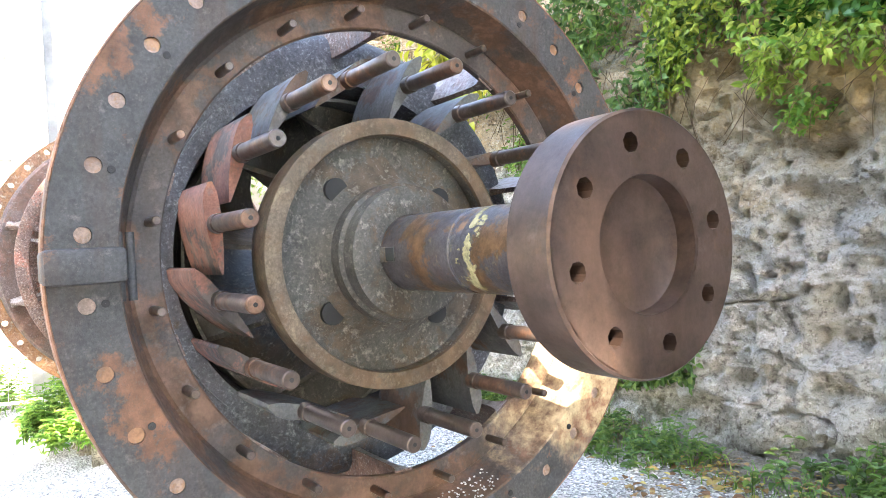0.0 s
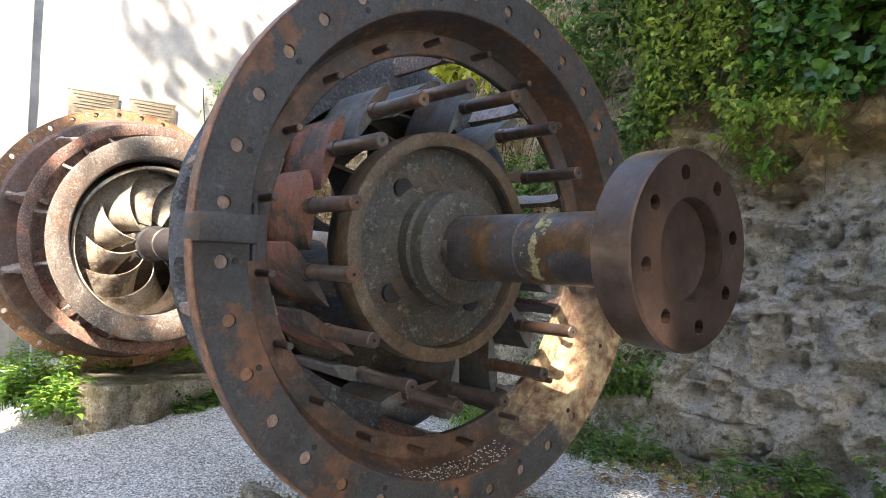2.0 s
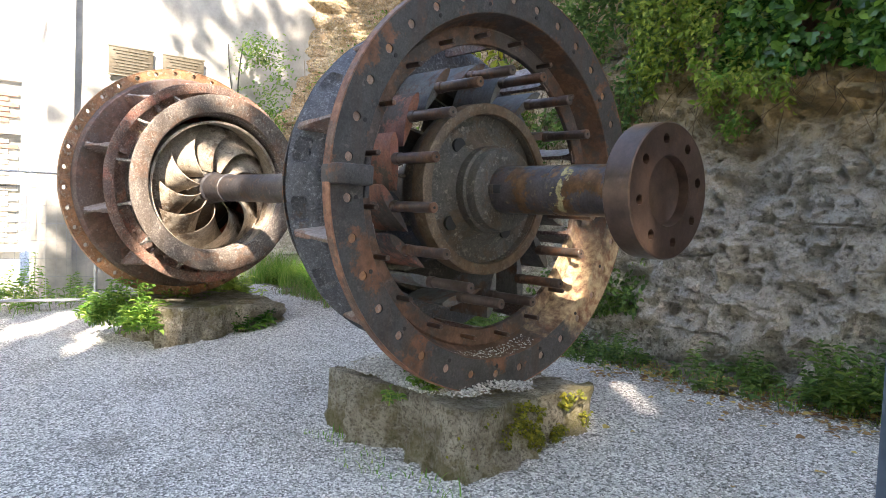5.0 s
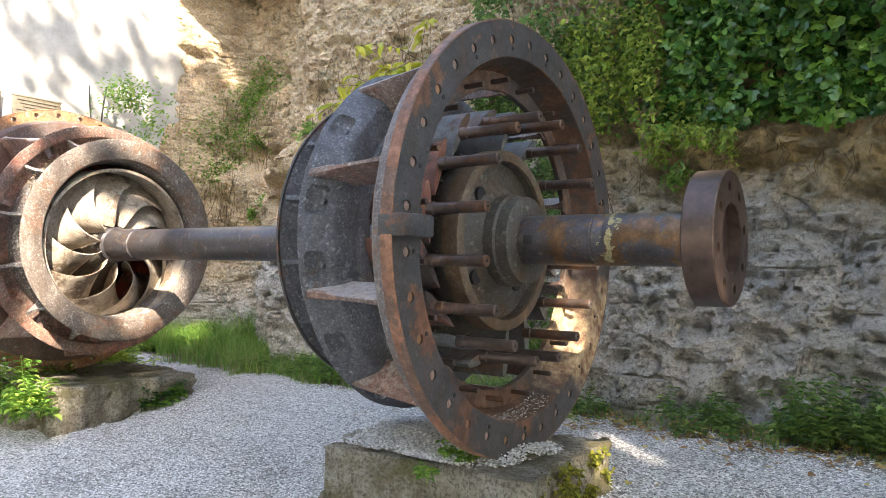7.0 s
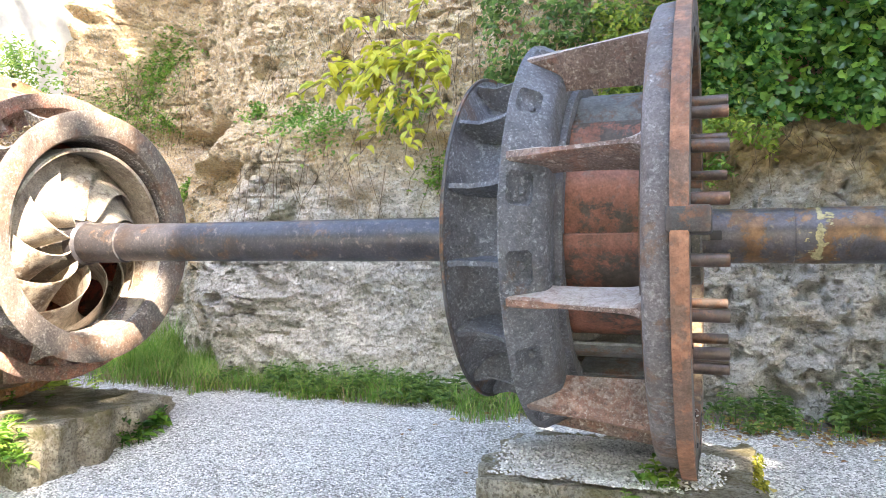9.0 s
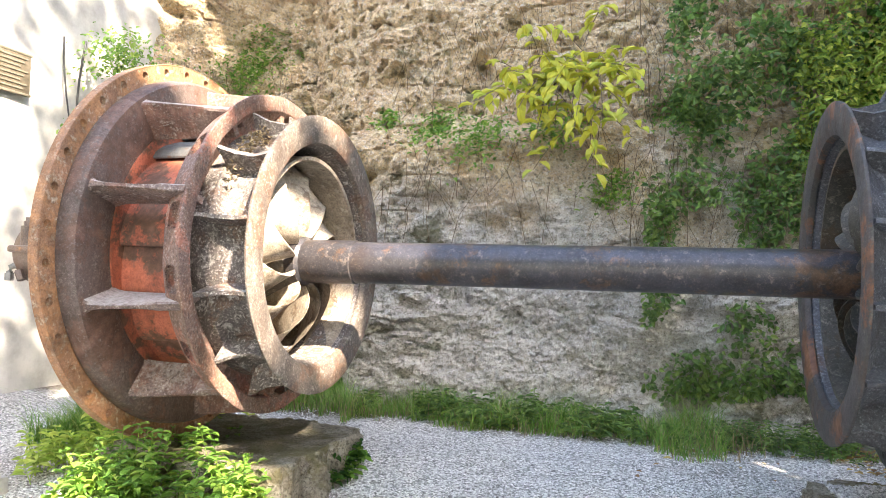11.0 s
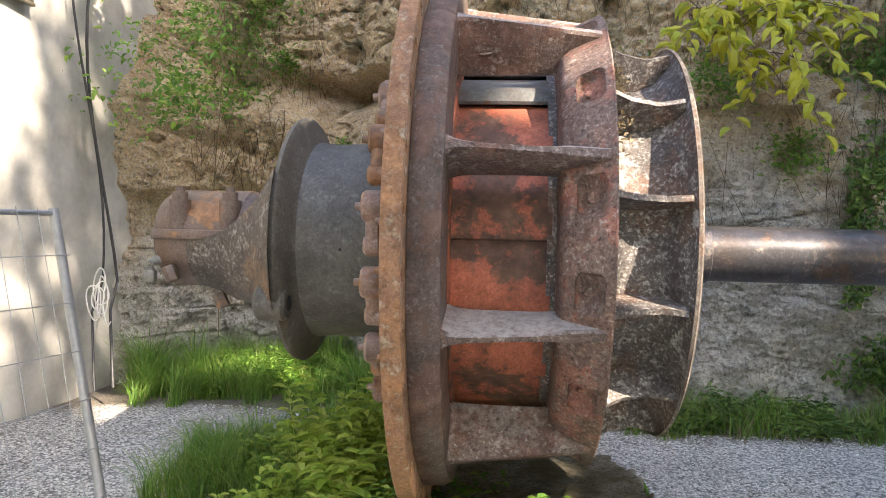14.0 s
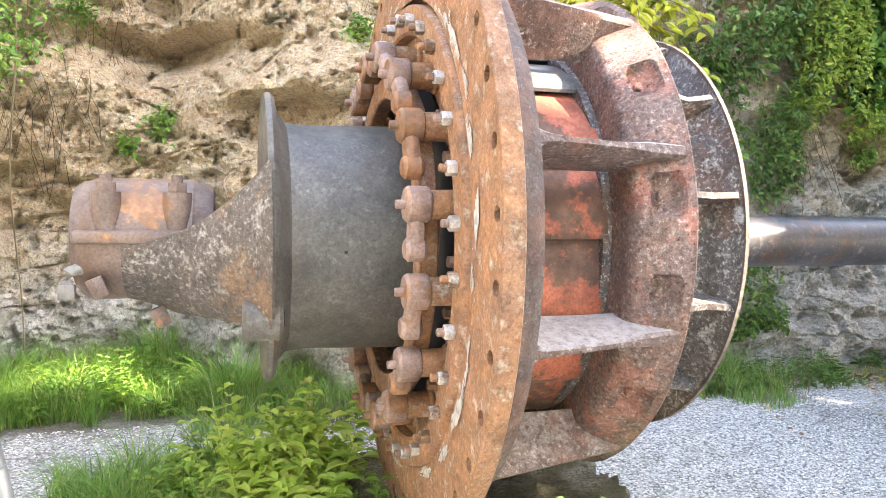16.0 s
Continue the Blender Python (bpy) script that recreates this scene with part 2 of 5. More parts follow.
def rock_material():
    m, n, l, b = mat("travertine")
    big = tex(n, l, "noise", 0.75, 9, 0.68, "Geo")
    mid = tex(n, l, "noise", 5.5, 8, 0.72, "Geo")
    fine = tex(n, l, "noise", 34, 7, 0.75, "Geo")
    pits = tex(n, l, "cells", 19, space="Geo", stretch=(1, 1, 1.15))
    pos = n.new("ShaderNodeNewGeometry").outputs["Position"]
    sep = n.new("ShaderNodeSeparateXYZ")
    l.new(pos, sep.inputs[0])
    grey = mix(n, l, ramp(n, l, mid, [(0.36, 0), (0.66, 1)]), (0.62, 0.59, 0.535), (0.34, 0.31, 0.27))
    ochre = mix(n, l, ramp(n, l, mid, [(0.36, 0), (0.66, 1)]), (0.72, 0.57, 0.36), (0.46, 0.29, 0.145))
    mm = n.new("ShaderNodeMath")
    mm.operation = "MULTIPLY_ADD"
    l.new(sep.outputs[2], mm.inputs[0])
    mm.inputs[1].default_value = 0.205
    l.new(big, mm.inputs[2])
    west = n.new("ShaderNodeMapRange")
    l.new(sep.outputs[0], west.inputs["Value"])
    west.inputs["From Min"].default_value, west.inputs["From Max"].default_value = -6.0, -8.0
    west.inputs["To Min"].default_value, west.inputs["To Max"].default_value = 0.0, 0.22
    ms = n.new("ShaderNodeMath")
    l.new(mm.outputs[0], ms.inputs[0])
    l.new(west.outputs[0], ms.inputs[1])
    f = ramp(n, l, ms.outputs[0], [(0.80, 0), (1.02, 1)])
    c = mix(n, l, f, grey, ochre)
    spot = ramp(n, l, fine, [(0.52, 0), (0.58, 0.72)])
    c = mix(n, l, spot, c, (0.13, 0.115, 0.095))
    pale = ramp(n, l, tex(n, l, "noise", 42, 8, 0.8, "Geo"), [(0.53, 0), (0.60, 0.75)])
    c = mix(n, l, pale, c, (0.72, 0.70, 0.66))
    c = mix(n, l, ramp(n, l, tex(n, l, "noise", 130, 6, 0.8, "Geo"), [(0.52, 0), (0.60, 0.55)]), c, (0.16, 0.14, 0.115))
    moss = tex(n, l, "noise", 1.7, 6, 0.7, "Geo")
    c = mix(n, l, ramp(n, l, moss, [(0.585, 0), (0.66, 0.75)]), c, (0.085, 0.083, 0.035))
    # brown humus and old roots under the ivy at the cliff's east end
    east = n.new("ShaderNodeMapRange")
    l.new(sep.outputs[0], east.inputs["Value"])
    east.inputs["From Min"].default_value, east.inputs["From Max"].default_value = -3.3, -2.2
    east.inputs["To Min"].default_value, east.inputs["To Max"].default_value = 0.0, 1.0
    # the overhang's shade on the east end, mixed in as grey-brown with algae
    eastdark = n.new("ShaderNodeMath")
    eastdark.operation = "MULTIPLY"
    l.new(ramp(n, l, mid, [(0.35, 0.45), (0.65, 0.12)]), eastdark.inputs[0])
    l.new(east.outputs[0], eastdark.inputs[1])
    c = mix(n, l, eastdark.outputs[0], c, (0.145, 0.128, 0.10))
    hz = n.new("ShaderNodeMath")
    hz.operation = "MULTIPLY_ADD"
    l.new(big, hz.inputs[0])
    hz.inputs[1].default_value = 1.4
    l.new(sep.outputs[2], hz.inputs[2])
    hs = n.new("ShaderNodeMath")
    hs.operation = "MULTIPLY_ADD"
    l.new(mid, hs.inputs[0])
    hs.inputs[1].default_value = 0.5
    l.new(hz.outputs[0], hs.inputs[2])
    hd = n.new("ShaderNodeMath")
    hd.operation = "DIVIDE"
    l.new(hs.outputs[0], hd.inputs[0])
    hd.inputs[1].default_value = 4.0
    hf = n.new("ShaderNodeMath")
    hf.operation = "MULTIPLY"
    l.new(ramp(n, l, hd.outputs[0], [(0.60, 0), (0.70, 0.85)]), hf.inputs[0])
    l.new(east.outputs[0], hf.inputs[1])
    humus = mix(n, l, ramp(n, l, mid, [(0.38, 0), (0.62, 1)]), (0.44, 0.295, 0.12), (0.15, 0.115, 0.05))
    c = mix(n, l, hf.outputs[0], c, humus)
    l.new(c, b.inputs["Base Color"])
    b.inputs["Roughness"].default_value = 0.95
    grain = tex(n, l, "noise", 95, 8, 0.85, "Geo")
    h = mix(n, l, 0.4, mix(n, l, 0.5, fine, pits), mix(n, l, 0.5, mid, grain))
    bump(n, l, b, h, 1.0, 0.09)
    return m


M_rock = rock_material()


def gravel_material(name, stones):
    m, n, l, b = mat(name)
    if stones:
        geo = n.new("ShaderNodeNewGeometry")
        c = ramp(n, l, geo.outputs["Random Per Island"], [(0, (0.24, 0.235, 0.23)), (0.3, (0.46, 0.45, 0.44)), (0.75, (0.64, 0.625, 0.61)), (1, (0.82, 0.80, 0.78))])
        h = tex(n, l, "noise", 120, 3, 0.6, "Geo")
    else:
        cells = tex(n, l, "colour", 75, space="Geo")
        sepc = n.new("ShaderNodeSeparateColor")
        l.new(cells, sepc.inputs[0])
        c = ramp(n, l, sepc.outputs[0], [(0, (0.15, 0.147, 0.143)), (0.5, (0.52, 0.51, 0.495)), (1, (0.88, 0.86, 0.83))])
        h = tex(n, l, "cells", 75, space="Geo")
        # dark cell edges paint the shade between the stones
        c = mix(n, l, ramp(n, l, h, [(0.5, 0), (0.8, 0.45)]), c, (0.07, 0.067, 0.063))
        big = tex(n, l, "noise", 1.3, 6, 0.65, "Geo")
        c = mix(n, l, ramp(n, l, big, [(0.5, 0), (0.72, 0.6)]), c, (0.14, 0.12, 0.10))
        # leaf mould and earth along the cliff foot
        sp = n.new("ShaderNodeSeparateXYZ")
        l.new(n.new("ShaderNodeNewGeometry").outputs["Position"], sp.inputs[0])
        foot = n.new("ShaderNodeMath")
        foot.operation = "MULTIPLY_ADD"
        l.new(big, foot.inputs[0])
        foot.inputs[1].default_value = 1.6
        l.new(sp.outputs[1], foot.inputs[2])
        fd = n.new("ShaderNodeMath")
        fd.operation = "DIVIDE"
        l.new(foot.outputs[0], fd.inputs[0])
        fd.inputs[1].default_value = 5.0
        c = mix(n, l, ramp(n, l, fd.outputs[0], [(0.75, 0), (0.85, 0.85)]), c, (0.12, 0.095, 0.065))
    l.new(c, b.inputs["Base Color"])
    b.inputs["Roughness"].default_value = 0.9
    bump(n, l, b, h, 1.0, 0.004 if stones else 0.02)
    return m


M_gravel = gravel_material("gravel_bed", False)
M_stones = gravel_material("gravel_stones", True)


def leaf_material(name, a, bcol, ccol, gloss=0.5):
    m, n, l, b = mat(name)
    geo = n.new("ShaderNodeNewGeometry")
    c = ramp(n, l, geo.outputs["Random Per Island"], [(0, a), (0.6, bcol), (1, ccol)])
    v = tex(n, l, "noise", 30, 4, 0.6, "Geo")
    c = mix(n, l, ramp(n, l, v, [(0.4, 0), (0.75, 0.35)]), c, [x * 0.5 for x in a])
    l.new(c, b.inputs["Base Color"])
    b.inputs["Roughness"].default_value = gloss
    tr = n.new("ShaderNodeBsdfTranslucent")
    l.new(c, tr.inputs[0])
    ms = n.new("ShaderNodeMixShader")
    ms.inputs[0].default_value = 0.42
    l.new(b.outputs[0], ms.inputs[1])
    l.new(tr.outputs[0], ms.inputs[2])
    l.new(ms.outputs[0], n["Material Output"].inputs[0])
    return m


M_ivy = leaf_material("ivy_leaf", (0.03, 0.09, 0.02), (0.075, 0.19, 0.035), (0.22, 0.40, 0.06), 0.26)
# greens raised so the leaf colour carries the bush's missing sunlight
M_nettle_lit = leaf_material("nettle_leaf_lit", (0.26, 0.40, 0.07), (0.42, 0.57, 0.11), (0.60, 0.68, 0.19), 0.5)
M_creeper = leaf_material("creeper_leaf", (0.13, 0.22, 0.03), (0.26, 0.37, 0.05), (0.45, 0.50, 0.09), 0.5)
M_weed = leaf_material("weed_leaf", (0.09, 0.21, 0.035), (0.18, 0.35, 0.055), (0.36, 0.49, 0.10), 0.5)
M_grass = leaf_material("grass_blade", (0.085, 0.21, 0.03), (0.17, 0.34, 0.055), (0.40, 0.46, 0.15), 0.5)
M_yellow = leaf_material("yellow_leaf", (0.40, 0.40, 0.04), (0.55, 0.52, 0.05), (0.33, 0.42, 0.06), 0.45)
M_fallen = leaf_material("fallen_leaf", (0.22, 0.115, 0.055), (0.40, 0.25, 0.11), (0.62, 0.50, 0.17), 0.7)
M_bramble = leaf_material("bramble_leaf", (0.06, 0.13, 0.035), (0.12, 0.23, 0.05), (0.24, 0.34, 0.085), 0.45)
M_straw = leaf_material("dry_straw", (0.20, 0.15, 0.09), (0.30, 0.24, 0.15), (0.38, 0.31, 0.19), 0.8)
M_root = leaf_material("dead_root", (0.09, 0.06, 0.035), (0.15, 0.105, 0.06), (0.24, 0.18, 0.11), 0.85)
M_moss = leaf_material("moss", (0.10, 0.12, 0.02), (0.24, 0.25, 0.035), (0.42, 0.38, 0.05), 0.9)


def stone_block_material():
    m, n, l, b = mat("block_stone")
    mid = tex(n, l, "noise", 7, 8, 0.7, "Geo")
    fine = tex(n, l, "noise", 55, 5, 0.7, "Geo")
    c = mix(n, l, ramp(n, l, mid, [(0.35, 0), (0.65, 1)]), (0.50, 0.46, 0.38), (0.20, 0.17, 0.12))
    c = mix(n, l, ramp(n, l, fine, [(0.48, 0), (0.62, 0.8)]), c, (0.10, 0.085, 0.06))
    c = mix(n, l, ramp(n, l, tex(n, l, "noise", 3.3, 5, 0.7, "Geo"), [(0.48, 0), (0.60, 0.75)]), c, (0.14, 0.12, 0.04))
    l.new(c, b.inputs["Base Color"])
    b.inputs["Roughness"].default_value = 0.95
    bump(n, l, b, mix(n, l, 0.5, mid, fine), 1.0, 0.12)
    return m


M_block = stone_block_material()


def plain(name, col, rough=0.6, metal=0.0, var=0.25, scale=12.0, rel=0.002):
    m, n, l, b = mat(name)
    t = tex(n, l, "noise", scale, 6, 0.65, "Geo")
    c = mix(n, l, ramp(n, l, t, [(0.4, 0), (0.7, 1)]), col, [x * (1 - var) for x in col])
    l.new(c, b.inputs["Base Color"])
    b.inputs["Roughness"].default_value, b.inputs["Metallic"].default_value = rough, metal
    bump(n, l, b, tex(n, l, "noise", scale * 6, 4, 0.6, "Geo"), 0.5, rel)
    return m


M_render = plain("white_render", (0.47, 0.455, 0.42), 0.9, 0, 0.45, 2.2, 0.01)
M_brick = plain("brick_red", (0.43, 0.26, 0.20), 0.9, 0, 0.4, 9, 0.006)
M_brickpale = plain("brick_limed", (0.62, 0.57, 0.51), 0.9, 0, 0.3, 6, 0.008)
M_mortar = plain("lime_mortar", (0.62, 0.60, 0.55), 0.95, 0, 0.3, 5, 0.008)
M_galv = plain("galvanised_tube", (0.34, 0.36, 0.38), 0.45, 0.5, 0.2, 30, 0.0005)
M_concrete = plain("concrete_foot", (0.45, 0.44, 0.42), 0.9, 0, 0.3, 14, 0.004)
M_signpost = plain("slate_blue_paint", (0.085, 0.12, 0.175), 0.42, 0.2, 0.25, 18, 0.0006)
M_board = plain("sign_board_white", (0.70, 0.76, 0.80), 0.35, 0, 0.04, 3, 0.0002)
M_ink = plain("sign_ink", (0.03, 0.04, 0.06), 0.5, 0, 0.1, 20, 0.0)
M_photo = plain("sign_photo_blue", (0.05, 0.13, 0.22), 0.4, 0, 0.75, 14, 0.0)
M_photog = plain("sign_photo_grey", (0.24, 0.22, 0.22), 0.4, 0, 0.8, 22, 0.0)
M_cable = plain("black_cable", (0.03, 0.03, 0.033), 0.5, 0, 0.2, 30, 0.0005)
M_white = plain("white_cord", (0.7, 0.69, 0.66), 0.6, 0, 0.15, 30, 0.0005)
M_bark = plain("bark", (0.16, 0.12, 0.085), 0.95, 0, 0.5, 14, 0.01)
M_plaque = plain("bronze_plaque", (0.16, 0.135, 0.10), 0.5, 0.4, 0.4, 25, 0.001)
M_plaquetext = plain("plaque_lettering", (0.24, 0.215, 0.165), 0.45, 0.5, 0.2, 25, 0.0)
M_limeband = plain("lime_band", (0.38, 0.32, 0.16), 0.7, 0, 0.7, 45, 0.001)
M_dullzinc = plain("dull_zinc", (0.21, 0.21, 0.205), 0.6, 0.3, 0.3, 30, 0.0006)
# near-black for holes, slots and gaps, standing for the shade inside them
M_dark = plain("hole_black", (0.02, 0.02, 0.02), 0.8, 0, 0.2, 20, 0.001)


# ---------------------------------------------------------------- mesh helpers
class Geo:
    """Vertices and faces gathered for one mesh."""

    def __init__(self):
        self.v, self.f = [], []

    def add(self, verts, faces, m=None):
        k = len(self.v)
        self.v += [tuple(m @ Vector(p)) for p in verts] if m else [tuple(p) for p in verts]
        self.f += [tuple(k + i for i in f) for f in faces]
        return self

    def mesh(self, name, material, smooth=False):
        me = bpy.data.meshes.new(name)
        me.from_pydata(self.v, [], self.f)
        me.update()
        me.materials.append(material)
        if smooth:
            me.polygons.foreach_set("use_smooth", [True] * len(me.polygons))
            me.set_sharp_from_angle(angle=radians(38))
        return me


def thing(name, label, category, where=(0, 0, 0), rot=(0, 0, 0), group="", kind=""):
    e = new(name)
    e.matrix_basis = pose(*where, *rot)
    return tagged(e, label, category, group, kind)


def part(name, g, material, parent, label="", smooth=True, m=None):
    me = g if isinstance(g, bpy.types.Mesh) else g.mesh(name, material, smooth)
    ob = new(name, me)
    ob.parent = parent
    if m is not None:
        ob.matrix_basis = m
    return tagged(ob, label)


def solo(name, g, material, label, category, smooth=True, group="", kind=""):
    return tagged(new(name, g.mesh(name, material, smooth)), label, category, group, kind)


def lathe(profile, seg=96, a0=0.0, a1=360.0, closed=True):
    """Turns a closed outline of (x, r) about the x axis."""
    g = Geo()
    full = abs(a1 - a0) >= 359.9
    n = seg if full else seg + 1
    p = len(profile)
    for i in range(n):
        a = radians(a0 + (a1 - a0) * i / seg)
        g.v += [(x, r * math.cos(a), r * math.sin(a)) for x, r in profile]
    for i in range(seg):
        j = (i + 1) % n
        for k in range(p if closed else p - 1):
            q = (k + 1) % p
            g.f.append((i * p + k, i * p + q, j * p + q, j * p + k))
    if not full and closed:
        g.f.append(tuple(range(p))[::-1])
        g.f.append(tuple((n - 1) * p + k for k in range(p)))
    return g


def rounded(x0, x1, r0, r1, c=0.006):
    """Outline of a ring's section with chamfered corners."""
    return [(x0 + c, r0), (x1 - c, r0), (x1, r0 + c), (x1, r1 - c), (x1 - c, r1), (x0 + c, r1), (x0, r1 - c), (x0, r0 + c)]


def rod(x0, x1, r, seg=16, c=0.004):
    return lathe([(x0, 0.0005), (x0, r - c), (x0 + c, r), (x1 - c, r), (x1, r - c), (x1, 0.0005)], seg, closed=True)


def box(sx, sy, sz, c=0.0):
    """A box about the origin with chamfered edges."""
    bm = bmesh.new()
    bmesh.ops.create_cube(bm, size=1)
    for v in bm.verts:
        v.co = Vector((v.co.x * sx, v.co.y * sy, v.co.z * sz))
    if c:
        bmesh.ops.bevel(bm, geom=bm.edges[:], offset=c, segments=2, affect="EDGES", profile=0.5)
    g = Geo()
    g.v = [tuple(v.co) for v in bm.verts]
    bm.verts.index_update()
    g.f = [tuple(v.index for v in f.verts) for f in bm.faces]
    bm.free()
    return g


def moved(g, m):
    g.v = [tuple(m @ Vector(p)) for p in g.v]
    return g


def hexagon(x0, x1, r):
    return lathe([(x0, 0.0005), (x0, r * 0.93), (x0 + 0.003, r), (x1 - 0.003, r), (x1, r * 0.93), (x1, 0.0005)], 6)


def tube(points, r, seg=10):
    g = Geo()
    pts = [Vector(p) for p in points]
    for i, p in enumerate(pts):
        d = (pts[min(i + 1, len(pts) - 1)] - pts[max(i - 1, 0)]).normalized()
        s = d.cross(Vector((0.3, 0.2, 1))).normalized()
        u = s.cross(d)
        g.v += [tuple(p + r * (math.cos(2 * math.pi * k / seg) * s + math.sin(2 * math.pi * k / seg) * u)) for k in range(seg)]
    for i in range(len(pts) - 1):
        for k in range(seg):
            q = (k + 1) % seg
            g.f.append((i * seg + k, i * seg + q, (i + 1) * seg + q, (i + 1) * seg + k))
    g.f.append(tuple(range(seg))[::-1])
    g.f.append(tuple((len(pts) - 1) * seg + k for k in range(seg)))
    return g


def drilled(x0, x1, r0, r1, n, rc, rh, first=0.0, m=20):
    """A flat ring with n round through holes on the circle rc, welded into one piece."""
    g = Geo()
    step = 2 * math.pi / n
    hs = step / 2
    corner = []
    for r, s in ((r0, -1), (r1, -1), (r1, 1), (r0, 1)):
        corner.append(math.atan2(r * math.sin(s * hs), r * math.cos(s * hs) - rc))
    ways = sorted(set(round(a, 6) for a in [math.pi * 2 * (k + 0.5) / m - math.pi for k in range(m)] + corner))

    def reach(a):
        dx, dy = math.cos(a), math.sin(a)
        best = 9.0
        for r in (r0, r1):
            q = rc * dx
            disc = q * q - rc * rc + r * r
            if disc > 0:
                for t in (-q - math.sqrt(disc), -q + math.sqrt(disc)):
                    if t > 1e-6:
                        best = min(best, t)
        for s in (-1, 1):
            nx, ny = -math.sin(s * hs), math.cos(s * hs)
            den = dx * nx + dy * ny
            if abs(den) > 1e-9:
                t = -(rc * nx) / den
                if t > 1e-6:
                    best = min(best, t)
        return best

    sector = [(rc + math.cos(a) * reach(a), math.sin(a) * reach(a), rc + math.cos(a) * rh, math.sin(a) * rh) for a in ways]
    cnt = len(sector)
    for s in range(n):
        c, q_ = math.cos(radians(first) + s * step), math.sin(radians(first) + s * step)
        k0 = len(g.v)
        for x in (x0, x1):
            g.v += [(x, a * c - b_ * q_, a * q_ + b_ * c) for a, b_, _, _ in sector] + [(x, a * c - b_ * q_, a * q_ + b_ * c) for _, _, a, b_ in sector]
        o = 2 * cnt
        for k in range(cnt):
            q = (k + 1) % cnt
            a, b_, c_, d_ = k0 + k, k0 + q, k0 + cnt + q, k0 + cnt + k
            g.f += [(a, b_, c_, d_), (a + o, d_ + o, c_ + o, b_ + o), (d_, c_, c_ + o, d_ + o)]
    bm = bmesh.new()
    vs = [bm.verts.new(p) for p in g.v]
    for f in g.f:
        bm.faces.new([vs[i] for i in f])
    bmesh.ops.remove_doubles(bm, verts=bm.verts[:], dist=0.0004)
    bmesh.ops.recalc_face_normals(bm, faces=bm.faces[:])
    bm.verts.index_update()
    out = Geo()
    out.v = [tuple(v.co) for v in bm.verts]
    out.f = [tuple(v.index for v in f.verts) for f in bm.faces]
    bm.free()
    return out


def airfoil(chord, thick, n=9):
    pts = []
    for k in range(n + 1):
        t = k / n
        pts.append(((t - 0.45) * chord, thick * (1.4 * math.sqrt(t + 0.004) * (1 - t) + 0.05)))
    low = [(x, -y * 0.55) for x, y in pts[::-1]]
    return pts + low


def extrude(outline, x0, x1):
    g = Geo()
    n = len(outline)
    g.v = [(x0, a, b_) for a, b_ in outline] + [(x1, a, b_) for a, b_ in outline]
    g.f = [(k, (k + 1) % n, n + (k + 1) % n, n + k) for k in range(n)] + [tuple(range(n))[::-1], tuple(range(n, 2 * n))]
    return g


def spin(deg):
    return Matrix.Rotation(radians(deg), 4, "X")


# ---------------------------------------------------------------- ground
def build_ground():
    xs = np.concatenate([[-900, -200, -60, -25], np.linspace(-13, 5, 150), [15, 40, 200, 900]])
    ys = np.concatenate([[-900, -200, -40, -14], np.linspace(-6, 5.5, 110), [12, 40, 200, 900]])
    g = Geo()
    for y in ys:
        for x in xs:
            g.v.append((float(x), float(y), ground_z(float(x), float(y))))
    w = len(xs)
    g.f = [(j * w + i, j * w + i + 1, (j + 1) * w + i + 1, (j + 1) * w + i) for j in range(len(ys) - 1) for i in range(w - 1)]
    solo("ground", g, M_gravel, "pale grey gravel yard with patches of bare earth", "gravel ground", kind="structure")


build_ground()


